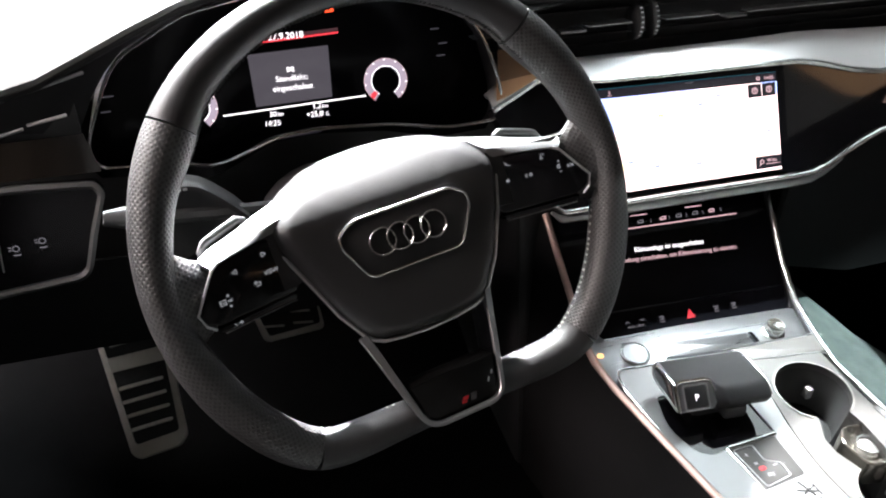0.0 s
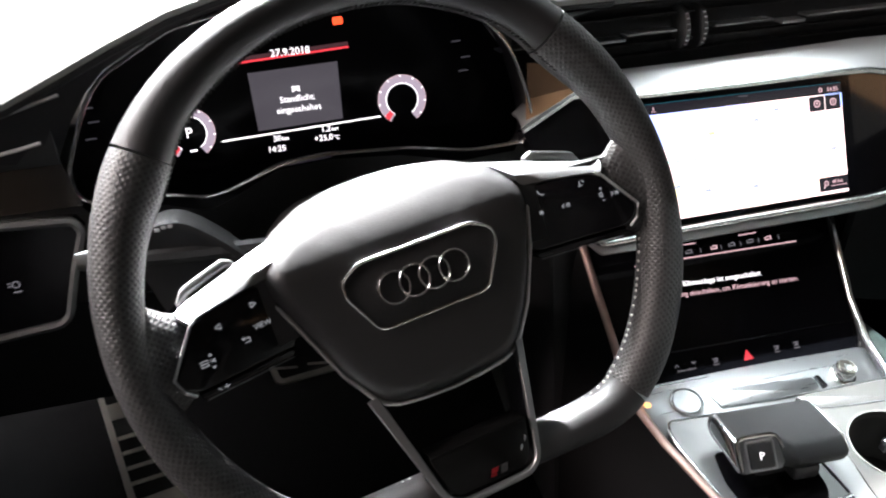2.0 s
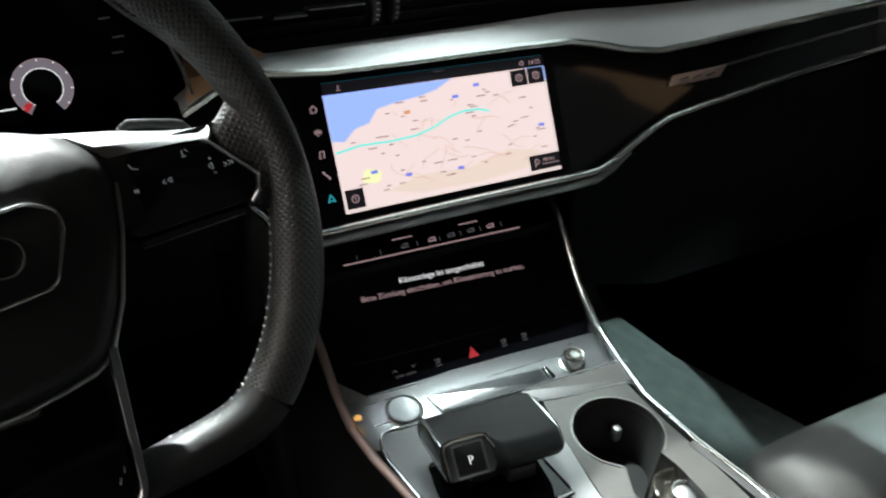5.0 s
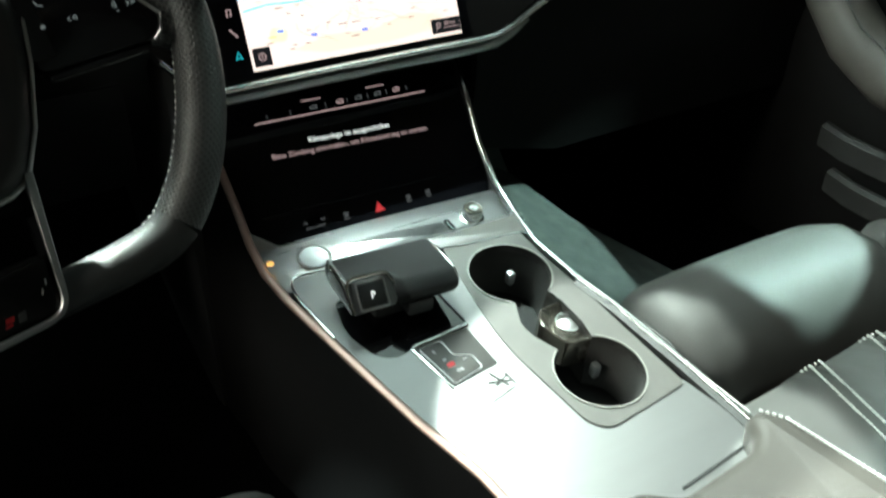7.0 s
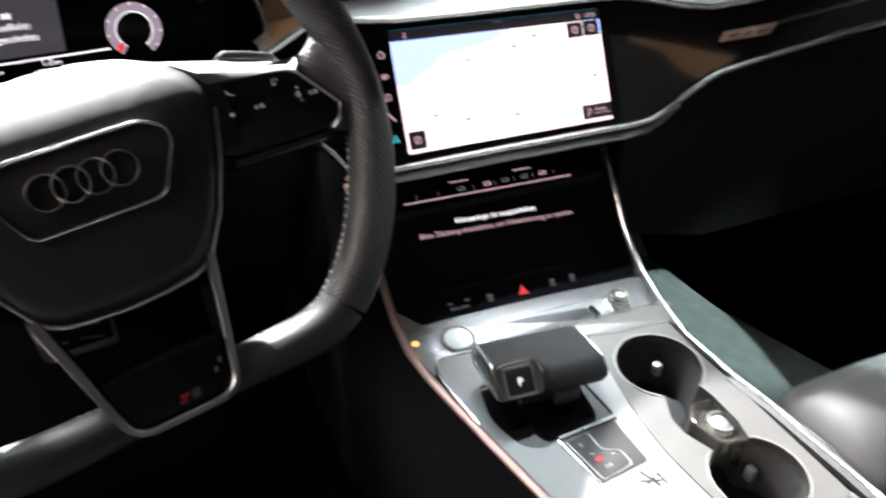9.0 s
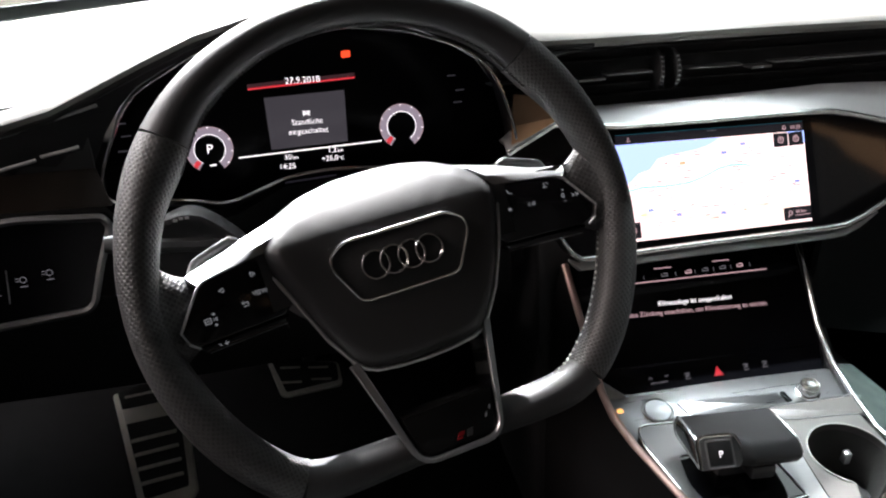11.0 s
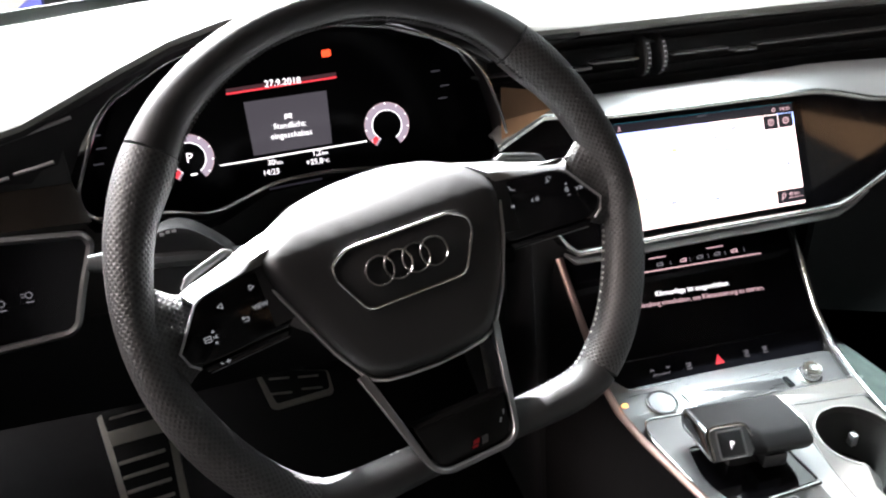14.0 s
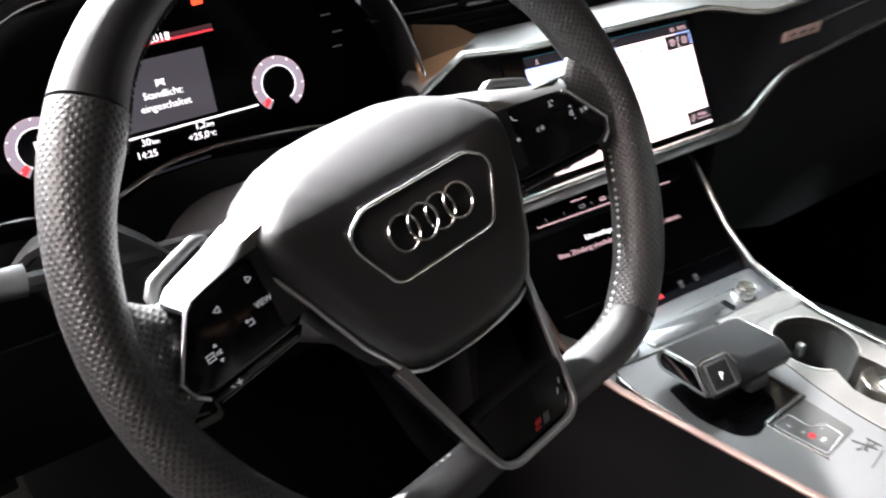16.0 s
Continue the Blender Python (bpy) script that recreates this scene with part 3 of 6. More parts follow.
# ---- upper touch display ----
MAP_LAND, MAP_SEA = glowing("map_land", (1.0, 0.76, 0.74), 1.9), glowing("map_sea", (0.38, 0.5, 1.0), 2.0)
MAP_GREEN, MAP_ROUTE = glowing("map_hills", (0.98, 0.74, 0.64), 1.8), glowing("map_route", (0.2, 0.88, 0.78), 1.9)
MAP_YELLOW, MAP_BLUE = glowing("map_yellow", (1.0, 0.95, 0.5), 2.0), glowing("map_road_badge", (0.26, 0.3, 1.0), 1.6)
MAP_TEXT, MAP_ORANGE = glowing("map_lettering", (0.72, 0.42, 0.42), 0.9), glowing("map_orange", (1.0, 0.45, 0.25), 1.5)
MAP_ROAD = glowing("map_road", (1.0, 0.62, 0.5), 1.5)
upper = thing("touch_display", (0.36, 0.21, 0.70), "lit touch display showing a navigation map", "display")
part("glass", slab(rounded([(0.238, -0.004), (0.482, -0.004), (0.482, 0.112), (0.238, 0.112)], 0.004), DISPLAY, -0.004, 0.0), GLASS_BLACK, upper, smooth=False)


def show(name, outline, material, lift, parent, m=DISPLAY, label=""):
    return part(name, slab(outline, m, lift - 0.0002, lift + 0.0002), material, parent, label, smooth=False)


map_ = show("map_picture", [(0.2612, 0), (0.4715, 0), (0.4715, 0.0945), (0.2612, 0.0975)], MAP_LAND, 0.0006, upper, label="bright map picture")
show("sea", [(0.2612, 0.0975), (0.2612, 0.060), (0.272, 0.058), (0.283, 0.067), (0.296, 0.070), (0.305, 0.080), (0.322, 0.083), (0.345, 0.085), (0.362, 0.0885), (0.378, 0.0955)], MAP_SEA, 0.001, map_, label="pale blue sea")
show("sea", [(0.452, 0.0948), (0.458, 0.086), (0.4715, 0.082), (0.4715, 0.0945)], MAP_SEA, 0.001, map_)
show("hill_area", [(0.30, 0.012), (0.335, 0.020), (0.38, 0.018), (0.42, 0.027), (0.455, 0.020), (0.44, 0.008), (0.39, 0.004), (0.33, 0.005)], MAP_GREEN, 0.001, map_)
show("yellow_patch", rounded([(0.280, 0.022), (0.296, 0.020), (0.299, 0.030), (0.284, 0.034)], 0.005), MAP_YELLOW, 0.0014, map_)
part("route", sweep(on(DISPLAY, [(0.263, 0.050), (0.285, 0.053), (0.31, 0.052), (0.335, 0.053), (0.352, 0.057), (0.37, 0.064), (0.384, 0.0665), (0.398, 0.066), (0.408, 0.063)], 0.0016), 0.0009), MAP_ROUTE, map_, "turquoise route line")
rnd = random.Random(4)
for k in range(62):
    u, v, w = rnd.uniform(0.268, 0.455), rnd.uniform(0.008, 0.085), rnd.uniform(0.003, 0.009)
    if u > 0.425 and (v > 0.07 or v < 0.02) or u < 0.285 and (v < 0.02 or v > 0.06):
        continue
    part("place_name", line((u, v), (u + w, v), 0.0009, DISPLAY, 0.0003, 0.0016), MAP_TEXT, map_)
roads = []
for k in range(34):
    u, v, a = rnd.uniform(0.268, 0.44), rnd.uniform(0.006, 0.078), rnd.uniform(0, math.pi)
    if u < 0.30 and v > 0.055:
        continue
    for j in range(rnd.randint(2, 5)):
        a += rnd.uniform(-0.6, 0.6)
        u2, v2 = u + 0.008 * math.cos(a), v + 0.005 * math.sin(a)
        if 0.264 < u2 < 0.468 and 0.003 < v2 < 0.078:
            roads.append(line((u, v), (u2, v2), 0.0005, DISPLAY, 0.0002, 0.0012))
        u, v = u2, v2
part("road_web", join(*roads), MAP_ROAD, map_, "thin map roads")["kind"] = "stuff"
for u, v in ((0.292, 0.0255 + 0.004), (0.322, 0.022), (0.371, 0.019), (0.378, 0.080), (0.4, 0.087), (0.458, 0.043), (0.438, 0.083)):
    show("road_badge", rounded([(u - 0.003, v - 0.0014), (u + 0.003, v - 0.0014), (u + 0.003, v + 0.0014), (u - 0.003, v + 0.0014)], 0.001), MAP_BLUE, 0.0018, map_)
show("hotel_mark", [(0.328, 0.072), (0.334, 0.072), (0.334, 0.075), (0.328, 0.075)], MAP_ORANGE, 0.0018, map_)
for (u0, v0, u1, v1) in ((0.435, 0.080, 0.4515, 0.094), (0.4525, 0.080, 0.469, 0.094), (0.439, 0.003, 0.4705, 0.0165), (0.263, 0.003, 0.279, 0.019)):
    tile = show("tile", [(u0, v0), (u1, v0), (u1, v1), (u0, v1)], BLACK_GLOW, 0.0022, map_, label="dark button tile")
    cx, cy = (u0 + u1) / 2, (v0 + v1) / 2
    if u1 - u0 < 0.02:
        part("icon", ring_bm(at(DISPLAY, cx, cy, 0.0024), 0.003, 0.0011, 0.0003, seg=18), PINK_GLOW, tile)
        part("icon", line((cx, cy - 0.0012), (cx, cy + 0.0018), 0.001, DISPLAY, 0.0003, 0.0026), PINK_GLOW, tile)
    else:
        part("icon", ring_bm(at(DISPLAY, u0 + 0.0075, cy + 0.001, 0.0024), 0.002, 0.001, 0.0003, seg=16), PINK_GLOW, tile)
        part("icon", line((u0 + 0.0045, cy - 0.0035), (u0 + 0.0062, cy - 0.001), 0.001, DISPLAY, 0.0003, 0.0026), PINK_GLOW, tile)
        part("scale_text", lettering("40 km", at(DISPLAY, u0 + 0.0135, cy + 0.0002, 0.0026), 0.0048), PINK_GLOW, tile)
        part("scale_bar", line((u0 + 0.0125, cy - 0.002), (u1 - 0.002, cy - 0.002), 0.0007, DISPLAY, 0.0003, 0.0026), PINK_GLOW, tile)
show("status_bar", [(0.262, 0.0985), (0.4715, 0.0955), (0.4715, 0.1035), (0.262, 0.1065)], BLACK_GLOW, 0.0006, upper)
part("status_line", line((0.262, 0.1072), (0.4715, 0.1042), 0.0005, DISPLAY, 0.0003, 0.0006), TEAL_FAINT, upper, "thin teal line")
part("clock_text", lettering("14:25", at(DISPLAY, 0.456, 0.0972, 0.0012), 0.0055), PINK_GLOW, upper)
part("car_icon", ring_bm(at(DISPLAY, 0.449, 0.0992, 0.0012), 0.0017, 0.0009, 0.0003, seg=12), PINK_GLOW, upper)
part("warning_icon", join(line((0.2735, 0.100), (0.2775, 0.100), 0.0007, DISPLAY, 0.0003, 0.001), line((0.2755, 0.104), (0.2755, 0.1015), 0.001, DISPLAY, 0.0003, 0.001)), PINK_GLOW, upper)
part("handle_bar", line((0.362, 0.1035), (0.372, 0.1033), 0.0006, DISPLAY, 0.0003, 0.001), DIM_GLOW, upper)
for k, v in enumerate((0.088, 0.069, 0.051, 0.034, 0.015)):
    mk = at(DISPLAY, 0.2515, v, 0.0006)
    mat = TEAL_GLOW if k == 4 else PINK_GLOW
    if k == 0:
        bm = join(line((-0.003, 0), (0, 0.003), 0.0008, mk), line((0.003, 0), (0, 0.003), 0.0008, mk), line((-0.0022, 0), (-0.0022, -0.0028), 0.0008, mk), line((0.0022, 0), (0.0022, -0.0028), 0.0008, mk), line((-0.0022, -0.0028), (0.0022, -0.0028), 0.0008, mk))
    elif k == 1:
        bm = join(line((0, -0.003), (0, 0.003), 0.0008, mk), line((-0.003, 0.0005), (0.003, 0.0005), 0.0008, mk), line((-0.0022, -0.0015), (-0.0022, 0.002), 0.0008, mk), line((0.0022, -0.0015), (0.0022, 0.002), 0.0008, mk))
    elif k == 2:
        bm = join(line((0.0015, -0.002), (0.0015, 0.003), 0.0008, mk), line((0.0015, 0.003), (-0.002, 0.0025), 0.0008, mk), line((-0.002, 0.0025), (-0.002, -0.0025), 0.0008, mk), line((-0.003, -0.0025), (-0.0015, -0.0025), 0.0014, mk), line((0.0003, -0.002), (0.0018, -0.002), 0.0014, mk))
    elif k == 3:
        bm = join(line((-0.0025, 0.0025), (0.0025, -0.0025), 0.0012, mk), line((-0.003, 0.003), (-0.0012, 0.0028), 0.0014, mk), line((0.003, -0.003), (0.0012, -0.0028), 0.0014, mk))
    else:
        bm = join(line((-0.003, -0.003), (0, 0.0035), 0.0008, mk), line((0.003, -0.003), (0, 0.0035), 0.0008, mk), line((-0.003, -0.003), (0, -0.0015), 0.0008, mk), line((0.003, -0.003), (0, -0.0015), 0.0008, mk))
    part("menu_icon", bm, mat, upper)

# ---- climate display ----
lower = thing("climate_display", (0.36, 0.18, 0.55), "black glass climate touch display with pinkish text", "display")
part("glass", slab(rounded([(0.219, lv(0.670)), (0.226, lv(0.567)), (0.249, lv(0.5575)), (0.476, lv(0.5515)), (0.485, lv(0.571)), (0.493, lv(0.664))], 0.003), LOWER, -0.012, 0.0, 0.001), GLASS_BLACK, lower, smooth=False)
part("heading", lettering("Klimaanlage ist ausgeschaltet", at(LOWER, 0.3545, lv(0.6225) + 0.0028, 0.0003) @ pose(0, 0, 0, 0, 0, -2.2), 0.0074, "CENTER"), WHITE_GLOW, lower)
part("message", lettering("Bitte Zündung einschalten, um Klimatisierung zu starten.", at(LOWER, 0.3545, lv(0.6135) + 0.0042, 0.0003) @ pose(0, 0, 0, 0, 0, -2.4), 0.0072, "CENTER"), PINK_GLOW, lower)
part("rule", line((0.267, lv(0.6475)), (0.448, lv(0.645)), 0.0012, LOWER, 0.0003, 0.0003), PINK_GLOW, lower)
for x in (0.281, 0.304, 0.341, 0.364, 0.386, 0.407, 0.430):
    part("tick", line((x, lv(0.649)), (x, lv(0.6525)), 0.0005, LOWER, 0.0003, 0.0003), DIM_GLOW, lower)
for x in (0.328, 0.397):
    part("bar", line((x - 0.010, lv(0.6575)), (x + 0.010, lv(0.6573)), 0.0009, LOWER, 0.0003, 0.0003), PINK_GLOW, lower)
for x, mat in ((0.328, DIM_GLOW), (0.356, PINK_GLOW), (0.376, DIM_GLOW), (0.397, DIM_GLOW), (0.418, PINK_GLOW)):
    mk = at(LOWER, x, lv(0.6515), 0.0003)
    part("icon", join(line((-0.0035, -0.0016), (0.0035, -0.0016), 0.001, mk), line((-0.0012, 0.0012), (0.0032, 0.0012), 0.0009, mk), line((0.0032, 0.0018), (0.0032, -0.0012), 0.0008, mk), line((-0.003, -0.001), (-0.003, 0.001), 0.0008, mk)), mat, lower)
part("key_ridge", sweep(on(LOWER, [(0.245, lv(0.5795)), (0.437, lv(0.5763)), (0.484, lv(0.5755))], 0.0008), 0.0009), GLOSS, lower)
part("corner_facet", slab([(0.2265, lv(0.574)), (0.2275, lv(0.5595)), (0.246, lv(0.5545)), (0.2495, lv(0.5585))], LOWER, -0.012, 0.0012, 0.0008), SATIN, lower, "silver corner facet")
part("key_edge", sweep(on(LOWER, [(0.484, lv(0.5755)), (0.4865, lv(0.571)), (0.477, lv(0.5515)), (0.25, lv(0.5575))], 0.0006), 0.0011), CHROME, lower, "chrome edge strip")
for x in (0.281, 0.299):
    s = 1 if x < 0.29 else -1
    mk = at(LOWER, x, lv(0.5685), 0.0003)
    part("arrow_icon", join(line((-0.0022, -0.0012 * s), (0, 0.001 * s), 0.0006, mk), line((0.0022, -0.0012 * s), (0, 0.001 * s), 0.0006, mk)), DIM_GLOW, lower)
part("drive_text", lettering("drive select", at(LOWER, 0.290, lv(0.5635), 0.0003), 0.0042, "CENTER"), DIM_GLOW, lower)
mk = at(LOWER, 0.3565, lv(0.566), 0.0003)
part("hazard_triangle", slab([(-0.0052, -0.0045), (0.0052, -0.0045), (0, 0.0055)], mk, 0, 0.0004), RED_GLOW, lower, "red hazard triangle")
for x in (0.322, 0.389, 0.411):
    mk = at(LOWER, x, lv(0.566), 0.0003)
    part("key_icon", join(line((-0.0028, 0.0026), (0.0028, 0.0026), 0.0012, mk), line((-0.002, 0), (0.002, 0), 0.0012, mk), line((-0.0028, -0.0028), (0.0028, -0.0028), 0.001, mk), line((0.002, 0.002), (-0.002, -0.001), 0.0007, mk)), DIM_GLOW, lower)

# ---- instrument cluster ----
FRAME = [(-0.059, 0.801), (-0.016, 0.804), (0.05, 0.800), (0.105, 0.790), (0.155, 0.792), (0.1625, 0.803), (0.160, 0.828), (0.146, 0.870), (0.131, 0.893), (0.107, 0.908), (0.062, 0.925), (0.007, 0.932),
         (-0.06, 0.931), (-0.128, 0.918), (-0.184, 0.888), (-0.199, 0.870), (-0.2235, 0.815), (-0.2225, 0.799), (-0.214, 0.7905), (-0.153, 0.788), (-0.123, 0.781), (-0.108, 0.783)]
FRAME_BACK = [(x, 0.86 + (z - 0.86) * (1.0 if z > 0.86 else 1.35)) for x, z in FRAME]
cluster = thing("instrument_cluster", (-0.03, 0.3, 0.78), "dark digital instrument cluster with lit dials", "instrument cluster")
hood_ring = [Vector((x, 0.25, z)) for x, z in rounded(FRAME, 0.012, 3)]
part("chrome_frame", sweep(hood_ring, 0.0017, True, (0, -1, 0)), CHROME, cluster, "thin chrome outline")
mid = Vector((-0.03, 0, 0.86))
part("tunnel", loft([[p + Vector((0, 0.001, 0)) for p in hood_ring + hood_ring[:1]], [Vector((mid.x + (p.x - mid.x) * 1.04, 0.312, mid.z + (p.z - mid.z) * (0.99 if p.z > 0.86 else 1.3))) for p in hood_ring + hood_ring[:1]]]), PLASTIC, cluster)
part("glass", slab([(-0.03 + (x + 0.03) * 1.06, z - 0.862 + 0.045) for x, z in FRAME_BACK], CLUSTER, -0.006, -0.001), CLUSTER_GLASS, cluster, smooth=False)
K = lambda u, z, w=0.0: at(CLUSTER, u, z - 0.812, w)
tile = show("message_tile", [(-0.0735, 0.052), (0.0055, 0.054), (0.0045, 0.003), (-0.0715, 0.001)], GREY_GLOW, 0.0002, cluster, CLUSTER, "grey message tile")
part("lamp_icon", join(line((-0.0035, 0.002), (-0.0005, 0.002), 0.0009, K(-0.034, 0.846, 0.0006)), line((0.0035, 0.002), (0.0005, 0.002), 0.0009, K(-0.034, 0.846, 0.0006)), line((-0.0035, -0.002), (0.0035, 0.0022), 0.0009, K(-0.034, 0.846, 0.0006)), line((-0.0035, 0.0022), (0.0035, -0.002), 0.0009, K(-0.034, 0.846, 0.0006)), line((-0.0035, 0), (0.0035, 0), 0.0007, K(-0.034, 0.846, 0.0006))), WHITE_GLOW, tile)
part("message_text", lettering("Standlicht:", K(-0.0335, 0.8354, 0.0006), 0.0076, "CENTER"), WHITE_GLOW, tile)
part("message_text", lettering("eingeschaltet", K(-0.0335, 0.8262, 0.0006), 0.0076, "CENTER"), WHITE_GLOW, tile)
show("red_bar", [(-0.088, 0.0605), (0.017, 0.0645), (0.017, 0.0662), (-0.088, 0.0622)], RED_GLOW, 0.0002, cluster, CLUSTER, "red header bar")
show("red_bar_fade", [(-0.088, 0.0627), (0.017, 0.0667), (0.017, 0.0700), (-0.088, 0.0660)], glowing("dim_red", (0.3, 0.12, 0.14), 0.16), 0.0002, cluster, CLUSTER)
part("date_text", lettering("27.9.2018", K(-0.0345, 0.8757, 0.0004), 0.0088, "CENTER"), WHITE_GLOW, cluster)
part("base_line", line((-0.104, -0.004), (0.039, 0.0005), 0.0012, CLUSTER, 0.0003, 0.0002), WHITE_GLOW, cluster)
for text, unit, u, z in (("30", "km", -0.0525, 0.802), ("14:25", "", -0.0495, 0.7928), ("1,2", "km", -0.0075, 0.8052), ("+25,0", "°C", -0.0065, 0.7972)):
    part("reading", lettering(text, K(u, z, 0.0004), 0.0074, "RIGHT"), WHITE_GLOW, cluster)
    if unit:
        part("unit", lettering(unit, K(u + 0.0006, z, 0.0004), 0.005, "LEFT"), WHITE_GLOW, cluster)
for u, z, a in ((0.0605, 0.8255, 0), (-0.1305, 0.8185, 1)):
    m = K(u, z, 0.0004)
    dial = part("dial", ring_bm(m, 0.0185, 0.0078, 0.0004, -58, 238, 48), VIOLET_GLOW, cluster, "violet grey ring dial")
    part("dial_rim", ring_bm(at(m, 0, 0, 0.0005), 0.0148, 0.0008, 0.0003, -58, 238, 48), WHITE_GLOW, dial)
    part("dial_rim", ring_bm(at(m, 0, 0, 0.0005), 0.0222, 0.0004, 0.0003, -58, 238, 48), PINK_GLOW, dial)
    for k in range(9):
        b = radians(-40 + 32.5 * k)
        part("dial_mark", line((0.0205 * math.cos(b), 0.0205 * math.sin(b)), (0.0222 * math.cos(b), 0.0222 * math.sin(b)), 0.001, m, 0.0003, 0.0007), WHITE_GLOW, dial)
    part("red_sector", ring_bm(at(m, 0, 0, 0.0006), 0.0185, 0.0075, 0.0004, 217, 232, 6), RED_GLOW, dial)
    if a:
        part("gear_letter", lettering("P", at(m, 0, -0.0035, 0.0004), 0.0125, "CENTER"), WHITE_GLOW, dial)
        part("dash_mark", line((-0.0015, -0.0155), (0.0045, -0.0152), 0.0016, m, 0.0003, 0.0004), WHITE_GLOW, dial)
show("warning_lamp", rounded([(0.0055, 0.0850), (0.0145, 0.0855), (0.0145, 0.0920), (0.0055, 0.0915)], 0.0015), glowing("red_orange_lamp", (1.0, 0.07, 0.02), 1.6), 0.0003, cluster, CLUSTER, "red orange warning lamp")
for u, z in ((0.111, 0.872), (0.119, 0.857), (0.116, 0.845), (-0.213, 0.85), (-0.21, 0.838), (-0.215, 0.824)):
    part("dim_symbol", line((u, z - 0.812), (u + 0.009, z - 0.8118), 0.0014, CLUSTER, 0.0003, 0.0002), FAINT_GLOW, cluster)
part("reflector_bar", line((-0.062, -0.033), (-0.01, -0.030), 0.002, CLUSTER, 0.0003, 0.0002), BLACK_GLOW, cluster)

# brown trims beside the cluster and the driver's vent
# left trim is a darkened copy, its shade put into the colour
side = thing("side_trim", (-0.3, 0.22, 0.79), "brown satin trim beside the instrument cluster", "trim")
part("trim_face", thick(loft([[(-0.44, 0.25, 0.83), (-0.30, 0.235, 0.828), (-0.225, 0.245, 0.826)], [(-0.44, 0.235, 0.80), (-0.30, 0.225, 0.798), (-0.216, 0.24, 0.792)]]), 0.004), BROWN_SHADED, side)
side = thing("side_trim", (0.18, 0.24, 0.81), "brown satin trim beside the instrument cluster", "trim")
# right trim lightened, most at the bottom: light on it painted in
part("trim_face", thick(loft([[(0.163, 0.262, 0.858), (0.205, 0.262, 0.850), (0.225, 0.258, 0.838)], [(0.1585, 0.253, 0.828), (0.189, 0.253, 0.832), (0.2105, 0.254, 0.8335)]]), 0.004), BROWN, side, "brown satin upper trim")
part("trim_face", thick(loft([[(0.1585, 0.253, 0.828), (0.189, 0.253, 0.832), (0.2105, 0.254, 0.8335)], [(0.155, 0.246, 0.806), (0.178, 0.246, 0.818), (0.20, 0.2505, 0.829)]]), 0.004), BROWN_LIT, side, "brown lower trim, lightened as if lit")
lvent = thing("air_vent", (-0.33, 0.24, 0.83), "black air vent at the dash end with chrome bars", "air vent")
part("duct", thick(loft([[(-0.45, 0.262, 0.87), (-0.30, 0.25, 0.882), (-0.228, 0.25, 0.89)], [(-0.45, 0.262, 0.828), (-0.30, 0.248, 0.826), (-0.226, 0.25, 0.824)]]), 0.005), PLASTIC, lvent)
for a, b in (((-0.40, 0.834), (-0.212, 0.8832)), ((-0.40, 0.812), (-0.2672, 0.8415)), ((-0.2645, 0.8422), (-0.232, 0.8496))):
    part("chrome_bar", sweep([(a[0], 0.232, a[1]), ((a[0] + b[0]) / 2, 0.227, (a[1] + b[1]) / 2), (b[0], 0.224, b[1])], 0.0015), BAR, lvent, "thin silver bar")

# light switch panel
LIGHT = plane_frame((0, 0.215, 0.75), (1, 0, 0), (0, 0.05, 1))
switch = thing("light_switch", (-0.28, 0.22, 0.70), "piano black light switch panel framed in satin chrome", "switch panel")
LP = [(-0.45, 0.030), (-0.32, 0.040), (-0.29, 0.043), (-0.222, 0.0385), (-0.217, 0.030), (-0.229, -0.002), (-0.240, -0.038), (-0.247, -0.044), (-0.33, -0.051), (-0.45, -0.062)]
part("panel_face", slab(LP, LIGHT, -0.02, -0.003), PAD, switch, smooth=False)
part("chrome_frame", sweep(on(LIGHT, rounded(LP, 0.008, 3)), [(-0.0030, -0.003), (0.0030, -0.003), (0.0030, 0.0012), (0, 0.0030), (-0.0030, 0.0012)], True, LIGHT.to_3x3() @ Vector((0, 0, 1))), SPOKE_SATIN, switch, "satin chrome frame")
for u, v in ((-0.318, -0.016), (-0.295, -0.010), (-0.273, -0.006)):
    mk = at(LIGHT, u, v, -0.0028)
    part("icon", join(ring_bm(mk, 0.0026, 0.0008, 0.0003, seg=14), line((-0.006, 0.0015), (-0.0035, 0.0015), 0.0006, mk), line((-0.006, -0.001), (-0.0035, -0.001), 0.0006, mk), line((-0.003, -0.006), (0.003, -0.006), 0.0009, mk)), DIM_GLOW, switch)
part("divider", line((-0.309, -0.03), (-0.307, 0.0), 0.0012, LIGHT, 0.0006, -0.003), SATIN, switch)

# ---- centre console ----
LEFT = [(0.219, 0.268, 0.672), (0.2215, 0.235, 0.632), (0.2245, 0.205, 0.595), (0.2255, 0.180, 0.5655), (0.2245, 0.145, 0.5535), (0.229, 0.108, 0.545), (0.2365, 0.073, 0.537), (0.250, 0.015, 0.5235), (0.265, -0.047, 0.509), (0.283, -0.110, 0.495), (0.291, -0.160, 0.483), (0.302, -0.25, 0.462)]
RIGHT = [(0.495, 0.262, 0.664), (0.491, 0.235, 0.632), (0.487, 0.205, 0.593), (0.484, 0.170, 0.562), (0.476, 0.125, 0.549), (0.470, 0.080, 0.538), (0.476, 0.02, 0.525), (0.485, -0.023, 0.515), (0.495, -0.099, 0.497), (0.500, -0.155, 0.484), (0.503, -0.25, 0.462)]
console = thing("centre_console", (0.37, 0.0, 0.3), "centre console with silver trim and black sides", "centre console")


